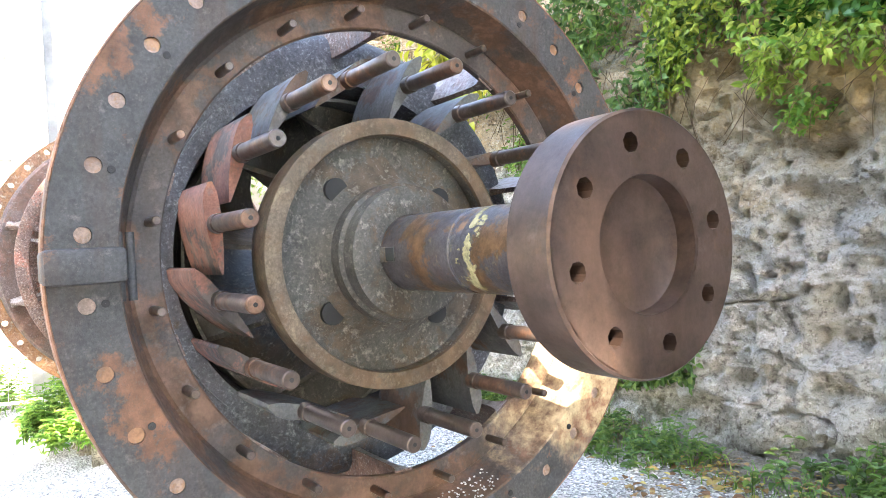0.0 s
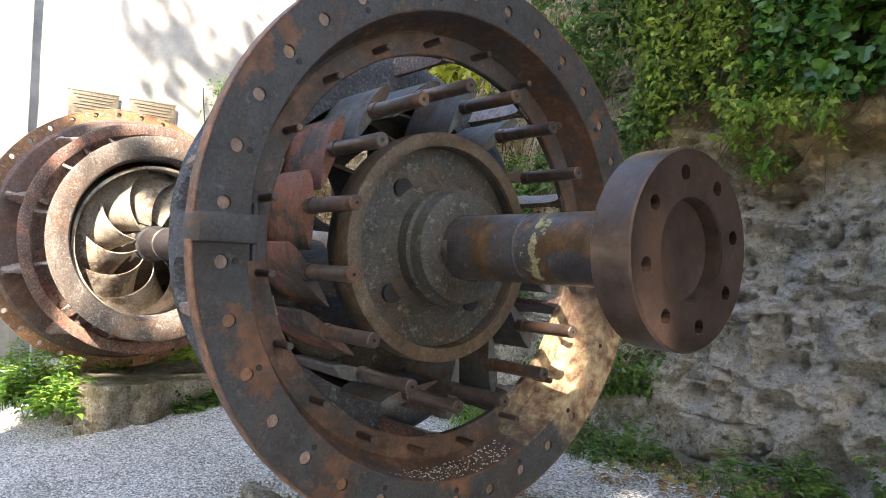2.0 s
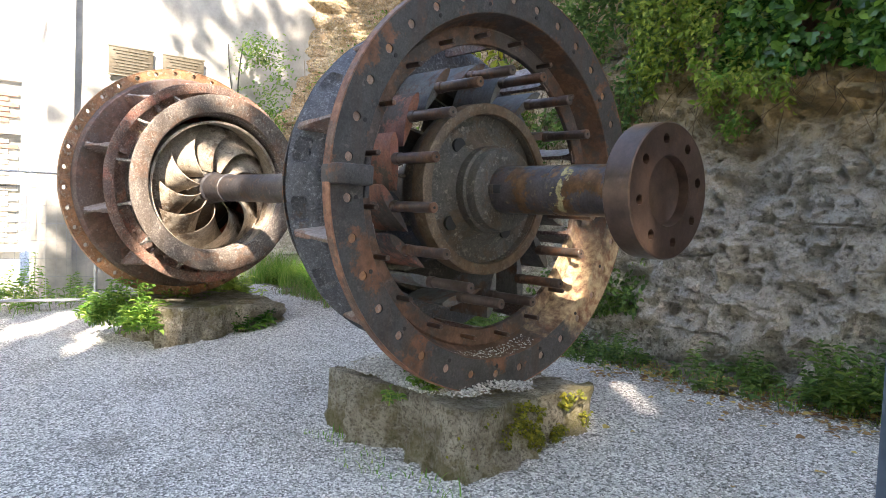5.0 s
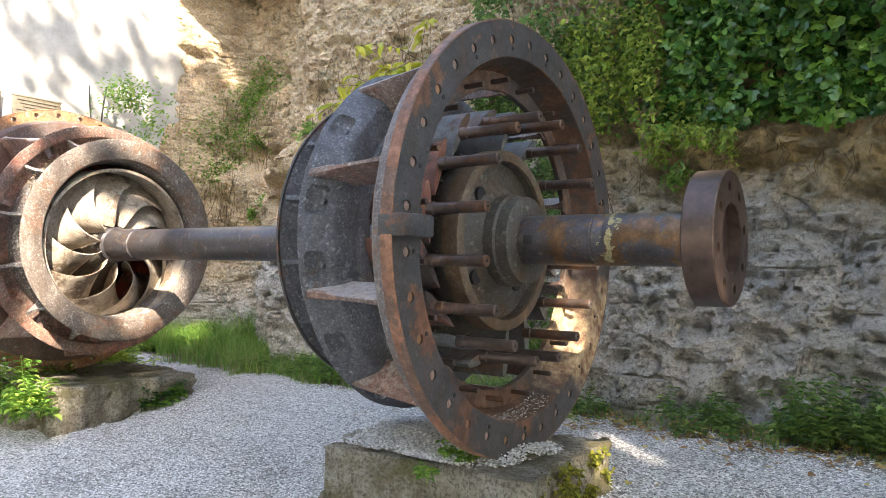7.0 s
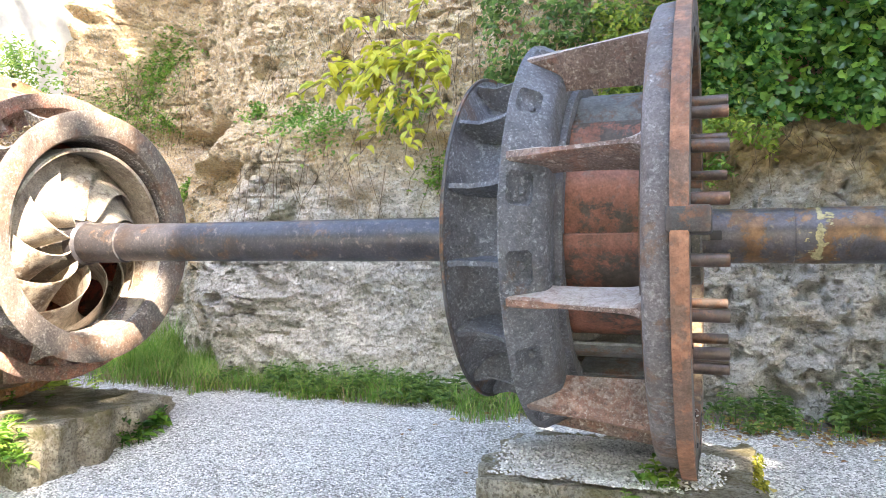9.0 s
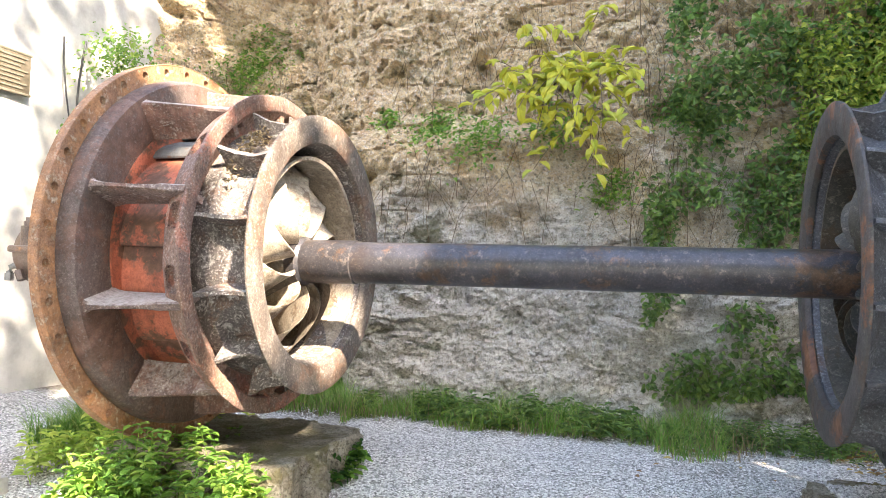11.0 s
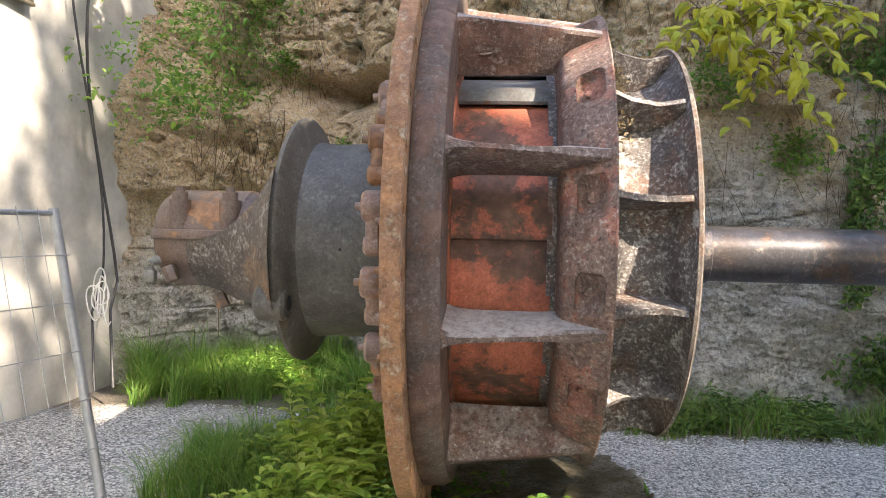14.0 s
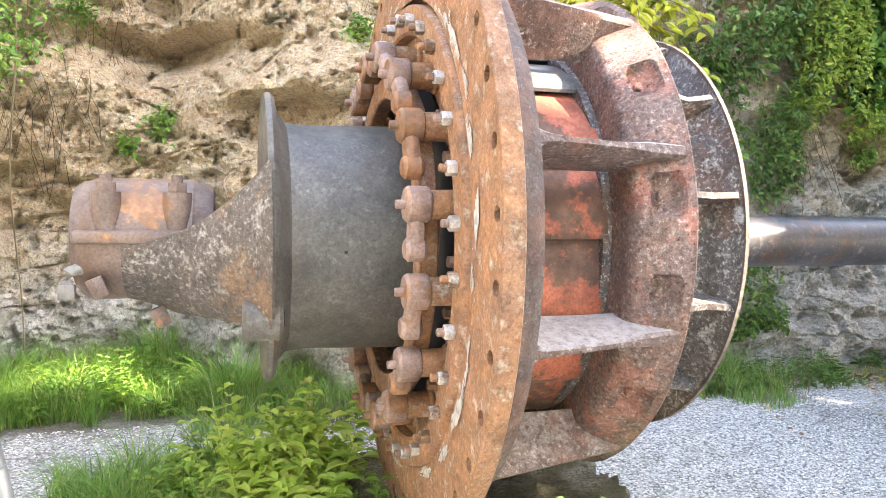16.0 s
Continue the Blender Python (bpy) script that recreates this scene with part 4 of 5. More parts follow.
# ---------------------------------------------------------------- outer end of the covered turbine
def outer_works():
    e = thing("gate_mechanism", "orange-rusted gate links and cover on the turbine's outer side", "turbine cover", (FB, AY, AZ + 0.02))
    part("head_cover", lathe([(0.07, 0.905), (-0.012, 0.90), (-0.02, 0.893), (-0.02, 0.80), (-0.012, 0.79), (0.03, 0.785), (0.03, 0.62), (0.09, 0.62), (0.09, 0.905)], 140), M_orange, e, "orange-rust cover ring")
    part("gate_ring", lathe(rounded(-0.085, -0.02, 0.545, 0.635, 0.006), 120), M_orange, e, "regulating ring")
    # plate added to paint the shaded gap behind the levers
    part("gap_shade", lathe([(0.03, 0.40), (0.03, 0.64), (0.05, 0.64), (0.05, 0.40)], 100), M_dark, e, "near-black plate standing for the gap's shade")
    sleeve = lathe([(0.05, 0.0005), (0.05, 0.064), (0.02, 0.060), (0.012, 0.048), (-0.066, 0.046), (-0.070, 0.042), (-0.070, 0.0005)], 24).mesh("sleeve", M_orange, True)
    head = lathe([(-0.072, 0.0005), (-0.072, 0.053), (-0.079, 0.058), (-0.138, 0.058), (-0.148, 0.05), (-0.148, 0.0005)], 24).mesh("lever_head", M_link, True)
    pin = lathe([(-0.142, 0.0005), (-0.142, 0.016), (-0.176, 0.014), (-0.179, 0.0005)], 12).mesh("pin", M_link, True)
    arm = moved(box(0.055, 0.066, 0.13, 0.024), Matrix.Translation((-0.110, -0.02, 0.075)) @ spin(15)).mesh("lever_arm", M_link, True)
    knuckle = moved(rod(-0.145, -0.075, 0.04, 18, 0.012), Matrix.Translation((0, -0.04, 0.135))).mesh("link_knuckle", M_link, True)
    nut = hexagon(-0.052, -0.02, 0.024).mesh("nut", M_zinc, False)
    tip = rod(-0.075, -0.02, 0.013, 10).mesh("bolt_tip", M_link, True)
    for k in range(16):
        a = spin(180 + 11.25 + 22.5 * k)
        lev = part("gate_lever", sleeve, M_orange, e, "rusted lever on its sleeve", m=a @ Matrix.Translation((0, 0.70, 0)))
        for nm, me, ma in (("lever_head", head, M_link), ("pin", pin, M_link), ("lever_arm", arm, M_link), ("link_knuckle", knuckle, M_link)):
            part(nm, me, ma, lev)
    for k in range(32):
        a = spin(180 + 5.6 + 11.25 * k)
        part("nut", nut, M_zinc, e, "galvanised nut", m=a @ Matrix.Translation((0, 0.845, 0)) @ spin(random.uniform(0, 60)))
        part("bolt_tip", tip, M_link, e, m=a @ Matrix.Translation((0, 0.845, 0)))
    small = hexagon(0.0, 0.03, 0.02).mesh("nut", M_link, False)
    for k in range(24):
        part("nut", small, M_zinc, e, m=spin(15 * k + 4) @ Matrix.Translation((0.0, 0.665, 0)))
    cone = thing("cone_housing", "slate-grey cylindrical shaft housing with a flared lip", "shaft housing", (FB, AY, AZ + 0.02))
    part("barrel", lathe([(0.05, 0.40), (0.05, 0.44), (-0.10, 0.44), (-0.40, 0.432), (-0.47, 0.44), (-0.50, 0.475), (-0.515, 0.535), (-0.53, 0.55), (-0.548, 0.545), (-0.555, 0.52), (-0.555, 0.20), (-0.50, 0.20), (-0.50, 0.40)], 120), M_cone, cone, "weathered grey barrel")
    part("eye_boss", moved(rod(-0.63, -0.50, 0.074, 28, 0.014), Matrix.Translation((0, -0.42, -0.25))), M_cone, cone, "bolt boss")
    part("eye_hole", moved(rod(-0.502, -0.494, 0.032, 20), Matrix.Translation((0, -0.42, -0.25))), M_dark, cone)
    part("oil_hole", moved(rod(-0.002, 0.004, 0.009, 10), Matrix.Translation((-0.29, -0.433, -0.03)) @ Matrix.Rotation(radians(90), 4, "Z")), M_dark, cone)
    # bearing with its bracket
    br = thing("shaft_bearing", "brown pedestal bearing carried on a curved bracket", "bearing", (FB + 0.055, AY, AZ + 0.02))
    g = Geo()
    n, m_ = 20, 28
    for i in range(n + 1):
        t = i / n
        x = -0.595 - 0.605 * t
        top = 0.30 * (1 - t) ** 2.6 - 0.02
        half = 0.36 * (1 - t) ** 2.2 + 0.215
        a_top = math.degrees(math.asin(max(-1, min(1, top / half))))
        for side in (0, 1):
            r = half - 0.035 * side
            for k in range(m_ + 1):
                a = radians(180 - a_top + (180 + 2 * a_top) * k / m_)
                g.v.append((x, r * math.cos(a), max(r * math.sin(a), -0.275 + 0.03 * side)))
    w = m_ + 1
    for i in range(n):
        o, q = i * 2 * w, (i + 1) * 2 * w
        for k in range(m_):
            g.f.append((o + k, o + k + 1, q + k + 1, q + k))
            g.f.append((o + w + k, q + w + k, q + w + k + 1, o + w + k + 1))
        for k in (0, m_):
            g.f.append((o + k, q + k, q + w + k, o + w + k))
    for k in range(m_):
        o = n * 2 * w
        g.f.append((o + k, o + k + 1, o + w + k + 1, o + w + k))
    part("bracket", g, M_bracket, br, "saddle bracket with flaking paint")
    part("bearing_base", lathe([(-0.80, 0.13), (-0.80, 0.215), (-0.815, 0.225), (-1.20, 0.225), (-1.225, 0.21), (-1.23, 0.13)], 60, 180, 360), M_bearing, br, "orange-brown lower half")
    part("bearing_cap", lathe([(-0.78, 0.12), (-0.78, 0.185), (-0.80, 0.20), (-0.84, 0.205), (-0.85, 0.215), (-1.18, 0.215), (-1.20, 0.205), (-1.225, 0.20), (-1.232, 0.12)], 60, 2, 178), M_bearing, br, "brown bearing cap")
    part("end_cover", lathe([(-1.22, 0.0005), (-1.22, 0.19), (-1.245, 0.185), (-1.25, 0.17), (-1.25, 0.0005)], 48), M_bearing, br)
    part("cap_flange", box(0.44, 0.50, 0.045, 0.012), M_bearing, br, m=Matrix.Translation((-1.01, 0, 0.012)))
    for x in (-0.90, -1.13):
        for y in (-0.175, 0.175):
            part("bolt_boss", tube([(x, y, 0.02), (x, y, 0.165)], 0.048, 16), M_bearing, br, m=Matrix.Identity(4))
            b = part("cap_bolt", tube([(x, y, 0.16), (x, y, 0.225)], 0.020, 10), M_bearing, br)
            nut_ = hexagon(0.0, 0.034, 0.034).mesh("nut", M_bearing, False)
            part("nut", nut_, M_bearing, b, "rusty hexagon nut", m=Matrix.Translation((x, y, 0.165)) @ Matrix.Rotation(radians(-90), 4, "Y"))
    part("drain_elbow", tube([(-1.17, -0.16, -0.10), (-1.225, -0.19, -0.10), (-1.245, -0.195, -0.11), (-1.252, -0.198, -0.14), (-1.252, -0.20, -0.175)], 0.02, 14), M_dullzinc, br, "dull galvanised pipe elbow")
    part("elbow_nut", moved(hexagon(-0.025, 0.025, 0.029), Matrix.Translation((-1.252, -0.20, -0.175)) @ Matrix.Rotation(radians(90), 4, "Y")), M_dullzinc, br)
    for x, y, z in ((-1.17, -0.20, -0.13), (-0.98, -0.10, -0.25)):
        part("drain_plug", moved(hexagon(0, 0.07, 0.03), Matrix.Translation((x, y, z)) @ Matrix.Rotation(radians(65), 4, "Y")), M_bearing, br)


outer_works()


# ---------------------------------------------------------------- stone blocks
def rough_block(name, label, cx, cy, top, bottom, sx, sy, turn, seed):
    bm = bmesh.new()
    bmesh.ops.create_cube(bm, size=1)
    bmesh.ops.subdivide_edges(bm, edges=bm.edges[:], cuts=40, use_grid_fill=True)
    m = pose(cx, cy, (top + bottom) / 2, 0, 0, turn)
    g = Geo()
    bm.verts.index_update()
    for v in bm.verts:
        p = Vector((v.co.x * sx, v.co.y * sy, v.co.z * (top - bottom)))
        k = Vector((abs(v.co.x), abs(v.co.y), abs(v.co.z))) * 2
        ed = sorted(k)[1]
        p *= 1 - 0.05 * max(0, ed - 0.86) / 0.14
        d = noise.fractal((p.x * 3 + seed, p.y * 3, p.z * 3), 0.8, 2.1, 6)
        p += v.co.normalized() * (0.13 * d + 0.05 * noise.noise((p.x * 11, p.y * 11, p.z * 11 + seed)) - 0.05 * max(0.0, noise.noise((p.x * 6, p.y * 6, p.z * 9 + seed)) - 0.15))
        if k.z > 0.99:
            p.z = (top - bottom) / 2 + 0.02 * d
        g.v.append(tuple(m @ p))
    g.f = [tuple(v.index for v in f.verts) for f in bm.faces]
    bm.free()
    return solo(name, g, M_block, label, "stone block")


rough_block("stone_block", "weathered stone plinth with moss and gravel on it", -2.33, 1.44, 0.165, -0.45, 1.27, 0.98, 3, 1.7)
rough_block("stone_block", "low grey stone plinth half hidden by weeds", -6.25, 1.50, 0.16, -0.40, 1.15, 1.25, 2, 8.3)


# ---------------------------------------------------------------- white wall, pier and brick building
def walls():
    w = thing("wall_west", "weathered white rendered wall with a blind arch", "wall", kind="structure")
    X = -9.6
    g = Geo()
    n, h = 60, 70
    for j in range(h + 1):
        for i in range(n + 1):
            y, z = 1.05 + 3.6 * i / n, -0.5 + 6.5 * j / h
            d = 0.03 * noise.fractal((y * 1.1, z * 1.1, 4), 0.9, 2, 4)
            r = math.hypot((y - 1.75) / 0.95, (z - 0.9) / 1.0) if z > 0.9 else abs(y - 1.75) / 0.95
            d -= 0.10 * max(0, min(1, (1.0 - r) / 0.08))
            g.v.append((X + d, y, z))
    g.f = [(j * (n + 1) + i, j * (n + 1) + i + 1, (j + 1) * (n + 1) + i + 1, (j + 1) * (n + 1) + i) for j in range(h) for i in range(n)]
    k = len(g.v)
    g.v += [(X - 0.6, 1.05, -0.5), (X - 0.6, 4.65, -0.5), (X - 0.6, 4.65, 6), (X - 0.6, 1.05, 6)]
    g.f += [(k, k + 3, k + 2, k + 1), (h * (n + 1), h * (n + 1) + n, k + 2, k + 3), (0, h * (n + 1), k + 3, k)]
    part("render_coat", g, M_render, w, "dappled white lime render")
    part("pier", box(0.9, 0.32, 6.5, 0.02), M_render, w, "white corner pier", m=Matrix.Translation((X - 0.30, 0.90, 2.75)))
    b = thing("wall_brick", "sunlit wall of limed and red bricks behind a fence", "brick wall", kind="structure")
    part("core", box(0.3, 9.0, 6.0), M_mortar, b, m=Matrix.Translation((-11.35, -3.72, 2.3)))
    for z, t in ((0.35, 0.10), (1.32, 0.09), (2.05, 0.12), (4.2, 0.15)):
        part("string_course", box(0.12, 9.0, t, 0.01), M_render, b, m=Matrix.Translation((-11.15, -3.72, z)))
    part("upper_panel", box(0.06, 9.0, 1.3, 0.01), M_render, b, m=Matrix.Translation((-11.17, -3.72, 3.4)))
    for y in (1.78, 2.50):
        pl = thing("wall_plaque", "dark bronze plaque with raised lettering on the white wall", "plaque", (X + 0.05, y, 3.0), group="plaques on the wall")
        part("plate", box(0.03, 0.58, 0.38, 0.006), M_plaque, pl)
        part("border", box(0.04, 0.60, 0.022, 0.004), M_plaquetext, pl, m=Matrix.Translation((0, 0, 0.19)))
        part("border", box(0.04, 0.60, 0.022, 0.004), M_plaquetext, pl, m=Matrix.Translation((0, 0, -0.19)))
        for k in range(8):
            part("text_line", box(0.01, 0.50 - 0.08 * ((k * 7) % 3), 0.016), M_plaquetext, pl, m=Matrix.Translation((0.018, 0, 0.145 - 0.041 * k)))


walls()


# ---------------------------------------------------------------- information sign
def sign():
    s = thing("information_sign", "white information board on slate-blue steel posts", "sign")
    s.matrix_basis = pose(-0.10, 1.81, 0.13, 0, 0, -24) @ Matrix.Scale(0.816, 4)
    h = 2.10
    part("post", box(0.085, 0.085, h + 0.3, 0.006), M_signpost, s, "slate-blue square post", m=Matrix.Translation((0, 0, h / 2 - 0.15)))
    part("post", box(0.085, 0.085, h + 0.3, 0.006), M_signpost, s, "slate-blue square post", m=Matrix.Translation((1.30, 0, h / 2 - 0.15)))
    part("frame_rail", box(0.05, 0.05, 1.60, 0.004), M_signpost, s, m=Matrix.Translation((0.065, 0, 1.28)))
    b = part("board", box(1.14, 0.025, 1.58, 0.003), M_board, s, "white printed board", m=Matrix.Translation((0.66, 0, 1.28)))
    f = -0.0135
    for x, z, w, hh, ma in ((-0.455, 0.64, 0.12, 0.10, M_photog), (-0.455, 0.52, 0.12, 0.085, M_photog), (0.12, 0.585, 0.80, 0.22, M_photog), (-0.06, 0.22, 0.92, 0.44, M_photo), (-0.06, 0.02, 0.94, 0.03, M_photo), (-0.42, -0.70, 0.07, 0.13, M_plaquetext)):
        part("picture", box(w, 0.003, hh), ma, b, "printed photograph", m=Matrix.Translation((x, f, z)))
    def words(txt, x, z, size):
        cu = bpy.data.curves.new("lettering", "FONT")
        cu.body, cu.size, cu.extrude = txt, size, 0.0006
        cu.materials.append(M_ink)
        o = new("lettering", cu)
        o.parent = b
        o.matrix_basis = pose(x, f - 0.001, z, 90, 0, 0)
    words("The K", -0.53, -0.115, 0.048)
    words("Jarug", -0.53, -0.16, 0.040)
    for k, t in enumerate(("Hydroele", "current,", "son", "tion on 28", "following", "network. It", "first was bui", "design", "1895, only", "only began", "transmission", "nerated 320", "raising the po", "of 3.2")):
        z = -0.205 - 0.0252 * k
        words(t, -0.53, z, 0.020)
        part("text_bar", box(0.72, 0.002, 0.008), M_ink, b, m=Matrix.Translation((0.16, f, z + 0.006)))


sign()


# ---------------------------------------------------------------- mesh fence
def fence(where, turn, lean, width, height):
    e = thing("mesh_fence", "leaning galvanised wire mesh fence on concrete feet", "fence", where, (lean, 0, turn))
    for x in (0.0, -width):
        part("fence_post", tube([(x, 0, 0), (x, 0, height * 0.5), (x, 0, height)], 0.0205, 14), M_galv, e, "galvanised tube post")
    for x in (0.0, -width):
        part("foot", box(0.24, 0.62, 0.14, 0.025), M_concrete, e, "grey concrete foot", m=Matrix.Translation((x, 0, -0.02)) @ pose(0, 0, 0, -lean))
    part("rail", tube([(0, 0, height - 0.02), (-width, 0, height - 0.02)], 0.012, 10), M_galv, e)
    part("rail", tube([(0, 0, 0.12), (-width, 0, 0.12)], 0.016, 10), M_galv, e)
    wire = tube([(0.022, -0.023, 0), (-width, -0.023, 0)], 0.0024, 5).mesh("wire", M_galv, True)
    for k in range(1, int(height / 0.2)):
        part("wire", wire, M_galv, e, m=Matrix.Translation((0, 0, height - 0.2 * k)))
    up = tube([(0, -0.02, 0.1), (0, -0.02, height)], 0.0019, 5).mesh("wire", M_galv, True)
    for k in range(1, int(width / 0.1)):
        part("wire", up, M_galv, e, m=Matrix.Translation((-0.1 * k, 0, 0)))


fence((-7.87, 0.93, -0.13), 78, -12.3, 3.4, 1.58)


# ---------------------------------------------------------------- cables by the white wall
def cables():
    for k, (x, y, r) in enumerate(((-9.46, 3.28, 0.009), (-9.40, 3.42, 0.011))):
        pts = [(x + 0.07 * math.sin(z * 1.4 + k), y + 0.13 * math.sin(z * 1.3 + k), z) for z in np.linspace(3.5, 0.9, 14)]
        pts += [(x + 0.05 + 0.18 * t, y - 0.25 * t, 0.9 - 0.85 * t + 0.1 * t * t) for t in (0.25, 0.5, 0.75, 1.0)]
        solo("power_cable", tube(pts, r), M_cable, "black sheathed cable hanging down the wall", "cable", group="wall cables")
    pts = []
    for k in range(150):
        a = k * 0.21
        w = 0.045 + 0.025 * math.sin(k * 0.11)
        pts.append((-9.28 + w * math.cos(a) + 0.02 * math.sin(k * 0.05), 3.16 + 0.03 * math.sin(a * 0.33), 0.86 + (0.12 + 0.05 * math.sin(k * 0.17)) * math.sin(a) - 0.0006 * k))
    pts += [(-9.24 + 0.05 * t, 3.13, 0.85 - 0.5 * t + 0.25 * t * t) for t in (0.3, 0.6, 1.0, 1.4)]
    solo("cord_coil", tube(pts, 0.0055, 6), M_white, "tangled white cord coil tied at the cables", "cord")
    solo("hanging_rope", tube([(-8.75 + 0.03 * math.sin(z * 3), 4.0, z) for z in np.linspace(3.3, 0.4, 14)], 0.005, 6), M_straw, "thin pale rope hanging down the cliff", "rope")


cables()


# ---------------------------------------------------------------- plants and litter
def leaf(g, p, direction, up, size, wide=0.55, fold=0.18):
    """A leaf folded along its rib, with a pointed tip."""
    d = direction.normalized()
    s = d.cross(up)
    s = s.normalized() if s.length > 1e-4 else Vector((1, 0, 0))
    n = s.cross(d)
    w = size * wide * 0.5
    k = len(g.v)
    for a, b_, c in ((0, 0, 0), (0.35, 1, fold), (0.72, 0.75, fold * 0.8), (1.0, 0, -0.12), (0.72, -0.75, fold * 0.8), (0.35, -1, fold), (0.5, 0, 0)):
        q = p + d * (a * size) + s * (b_ * w) + n * (c * size)
        g.v.append((q.x, q.y, q.z))
    g.f += [(k, k + 1, k + 6), (k + 1, k + 2, k + 6), (k + 2, k + 3, k + 6), (k + 3, k + 4, k + 6), (k + 4, k + 5, k + 6), (k + 5, k, k + 6)]


def rnd(a, b_):
    return random.uniform(a, b_)


def lobed(g, p, direction, up, size):
    """A five-lobed ivy leaf."""
    d = direction.normalized()
    s = d.cross(up)
    s = s.normalized() if s.length > 1e-4 else Vector((1, 0, 0))
    n = s.cross(d)
    k = len(g.v)
    for a, b_ in ((0.0, 0.0), (0.02, 0.34), (0.30, 0.52), (0.42, 0.27), (0.78, 0.30), (1.0, 0.0), (0.78, -0.30), (0.42, -0.27), (0.30, -0.52), (0.02, -0.34)):
        q = p + d * (a * size) + s * (b_ * size) + n * (0.12 * size * abs(b_) * 2 - 0.15 * size * a * a)
        g.v.append((q.x, q.y, q.z))
    c = p + d * (0.4 * size)
    g.v.append((c.x, c.y, c.z))
    g.f += [(k + i, k + (i + 1) % 10, k + 10) for i in range(10)]


def ivy_mass():
    """Ivy hanging over the cliff's upper edge."""
    for lab, x0, x1, z0, z1, out, num, ma, size in (
            ("dark glossy ivy hanging over the cliff edge", -2.0, 2.6, 2.2, 4.6, 0.80, 16000, M_ivy, 0.082),
            ("shaded dark ivy clinging to the cliff", -2.3, 2.6, 2.25, 4.6, 0.30, 6500, M_ivy, 0.066),
            ("dark ivy and shoots hanging down the cliff", -3.75, -2.3, 2.15, 4.2, 0.40, 4200, M_bramble, 0.058),
            ("light green creeper over the cliff top", -2.8, -1.45, 1.95, 3.9, 0.42, 6500, M_creeper, 0.05),
            ("green fern and bramble patch on the cliff", -3.9, -2.65, 0.2, 2.6, 0.24, 3000, M_bramble, 0.055)):
        g = Geo()
        k = 0
        while k < num:
            x, z = rnd(x0, x1), rnd(z0, z1)
            lo = z0 + 0.45 * abs(noise.noise((x * 1.3, 2.2, 0)))
            if z < lo or noise.noise((x * 1.9, z * 1.9, 8.0)) + rnd(-0.28, 0.28) < (-0.34 if ma is M_ivy else -0.12 if out > 0.3 else 0.10):
                continue
            k += 1
            bulge = out * (1 + 0.35 * max(0.0, min(1.0, x + 0.8))) * (0.25 + 0.75 * min(1, (z - lo) / 0.8)) * (0.55 + 0.6 * noise.noise((x * 1.1, z * 1.1, 1.5)))
            y = rock_y(x, min(z, 2.3)) - max(0.02, bulge * rnd(0.35, 1.0))
            d = Vector((rnd(-0.9, 0.9), rnd(-1.0, 0.2), rnd(-1.0, 0.35)))
            up = Vector((rnd(-0.7, 0.7), -0.7, rnd(-0.2, 1)))
            if size > 0.06 or ma is M_ivy:
                lobed(g, Vector((x, y, z)), d, up, size * rnd(0.6, 1.35))
            else:
                leaf(g, Vector((x, y, z)), d, up, size * rnd(0.6, 1.4))
        solo("ivy", g, ma, lab, "ivy", kind="stuff", smooth=False)


ivy_mass()


def plant(g, x, y, z, h, n, size, wide=0.5, spread=0.5):
    """A leafy stalk: pairs of leaves up a bent stem."""
    bend = Vector((rnd(-spread, spread), rnd(-spread, spread), 1)).normalized()
    p0 = Vector((x, y, z))
    t = Vector((bend.y, -bend.x, 0)).normalized() if abs(bend.x) + abs(bend.y) > 1e-3 else Vector((1, 0, 0))
    k = len(g.v)
    p1 = p0 + bend * h
    for a, r in ((p0, 0.004), (p1, 0.0015)):
        g.v += [tuple(a + t * r), tuple(a - t * r * 0.5 + Vector((0, r, 0))), tuple(a - t * r * 0.5 - Vector((0, r, 0)))]
    g.f += [(k, k + 1, k + 4, k + 3), (k + 1, k + 2, k + 5, k + 4), (k + 2, k, k + 3, k + 5)]
    for i in range(n):
        f = 0.25 + 0.75 * (i + 0.5) / n
        a = rnd(0, 6.28)
        for s in (0, math.pi):
            d = Vector((math.cos(a + s), math.sin(a + s), rnd(-0.25, 0.45)))
            leaf(g, p0 + bend * (h * f), d, Vector((0, 0, 1)), size * rnd(0.65, 1.25) * (1.2 - 0.5 * f), wide)


def weeds(lab, x0, x1, y0, y1, num, hmin, hmax, size, ma, base=None):
    g = Geo()
    for k in range(num):
        x, y = rnd(x0, x1), rnd(y0, y1)
        edge = min((x - x0) / (x1 - x0), (x1 - x) / (x1 - x0), (y - y0) / (y1 - y0), (y1 - y) / (y1 - y0)) * 2
        if rnd(0, 1) > 0.35 + edge:
            continue
        if y > rock_y(x, 0.3) - 0.03 or (num > 100 and noise.noise((x * 2.1, y * 2.1, 17.0)) < -0.12):
            continue
        h = (hmin + (hmax - hmin) * rnd(0, 1) ** 1.6) * (0.5 + 0.5 * min(1, edge * 2)) * (0.75 + 0.5 * abs(noise.noise((x * 2.3, y * 2.3, 5))))
        plant(g, x, y, (ground_z(x, y) if base is None else base), h, int(3 + h * 14), size)
    return solo("weeds", g, ma, lab, "weeds", kind="stuff", smooth=False)


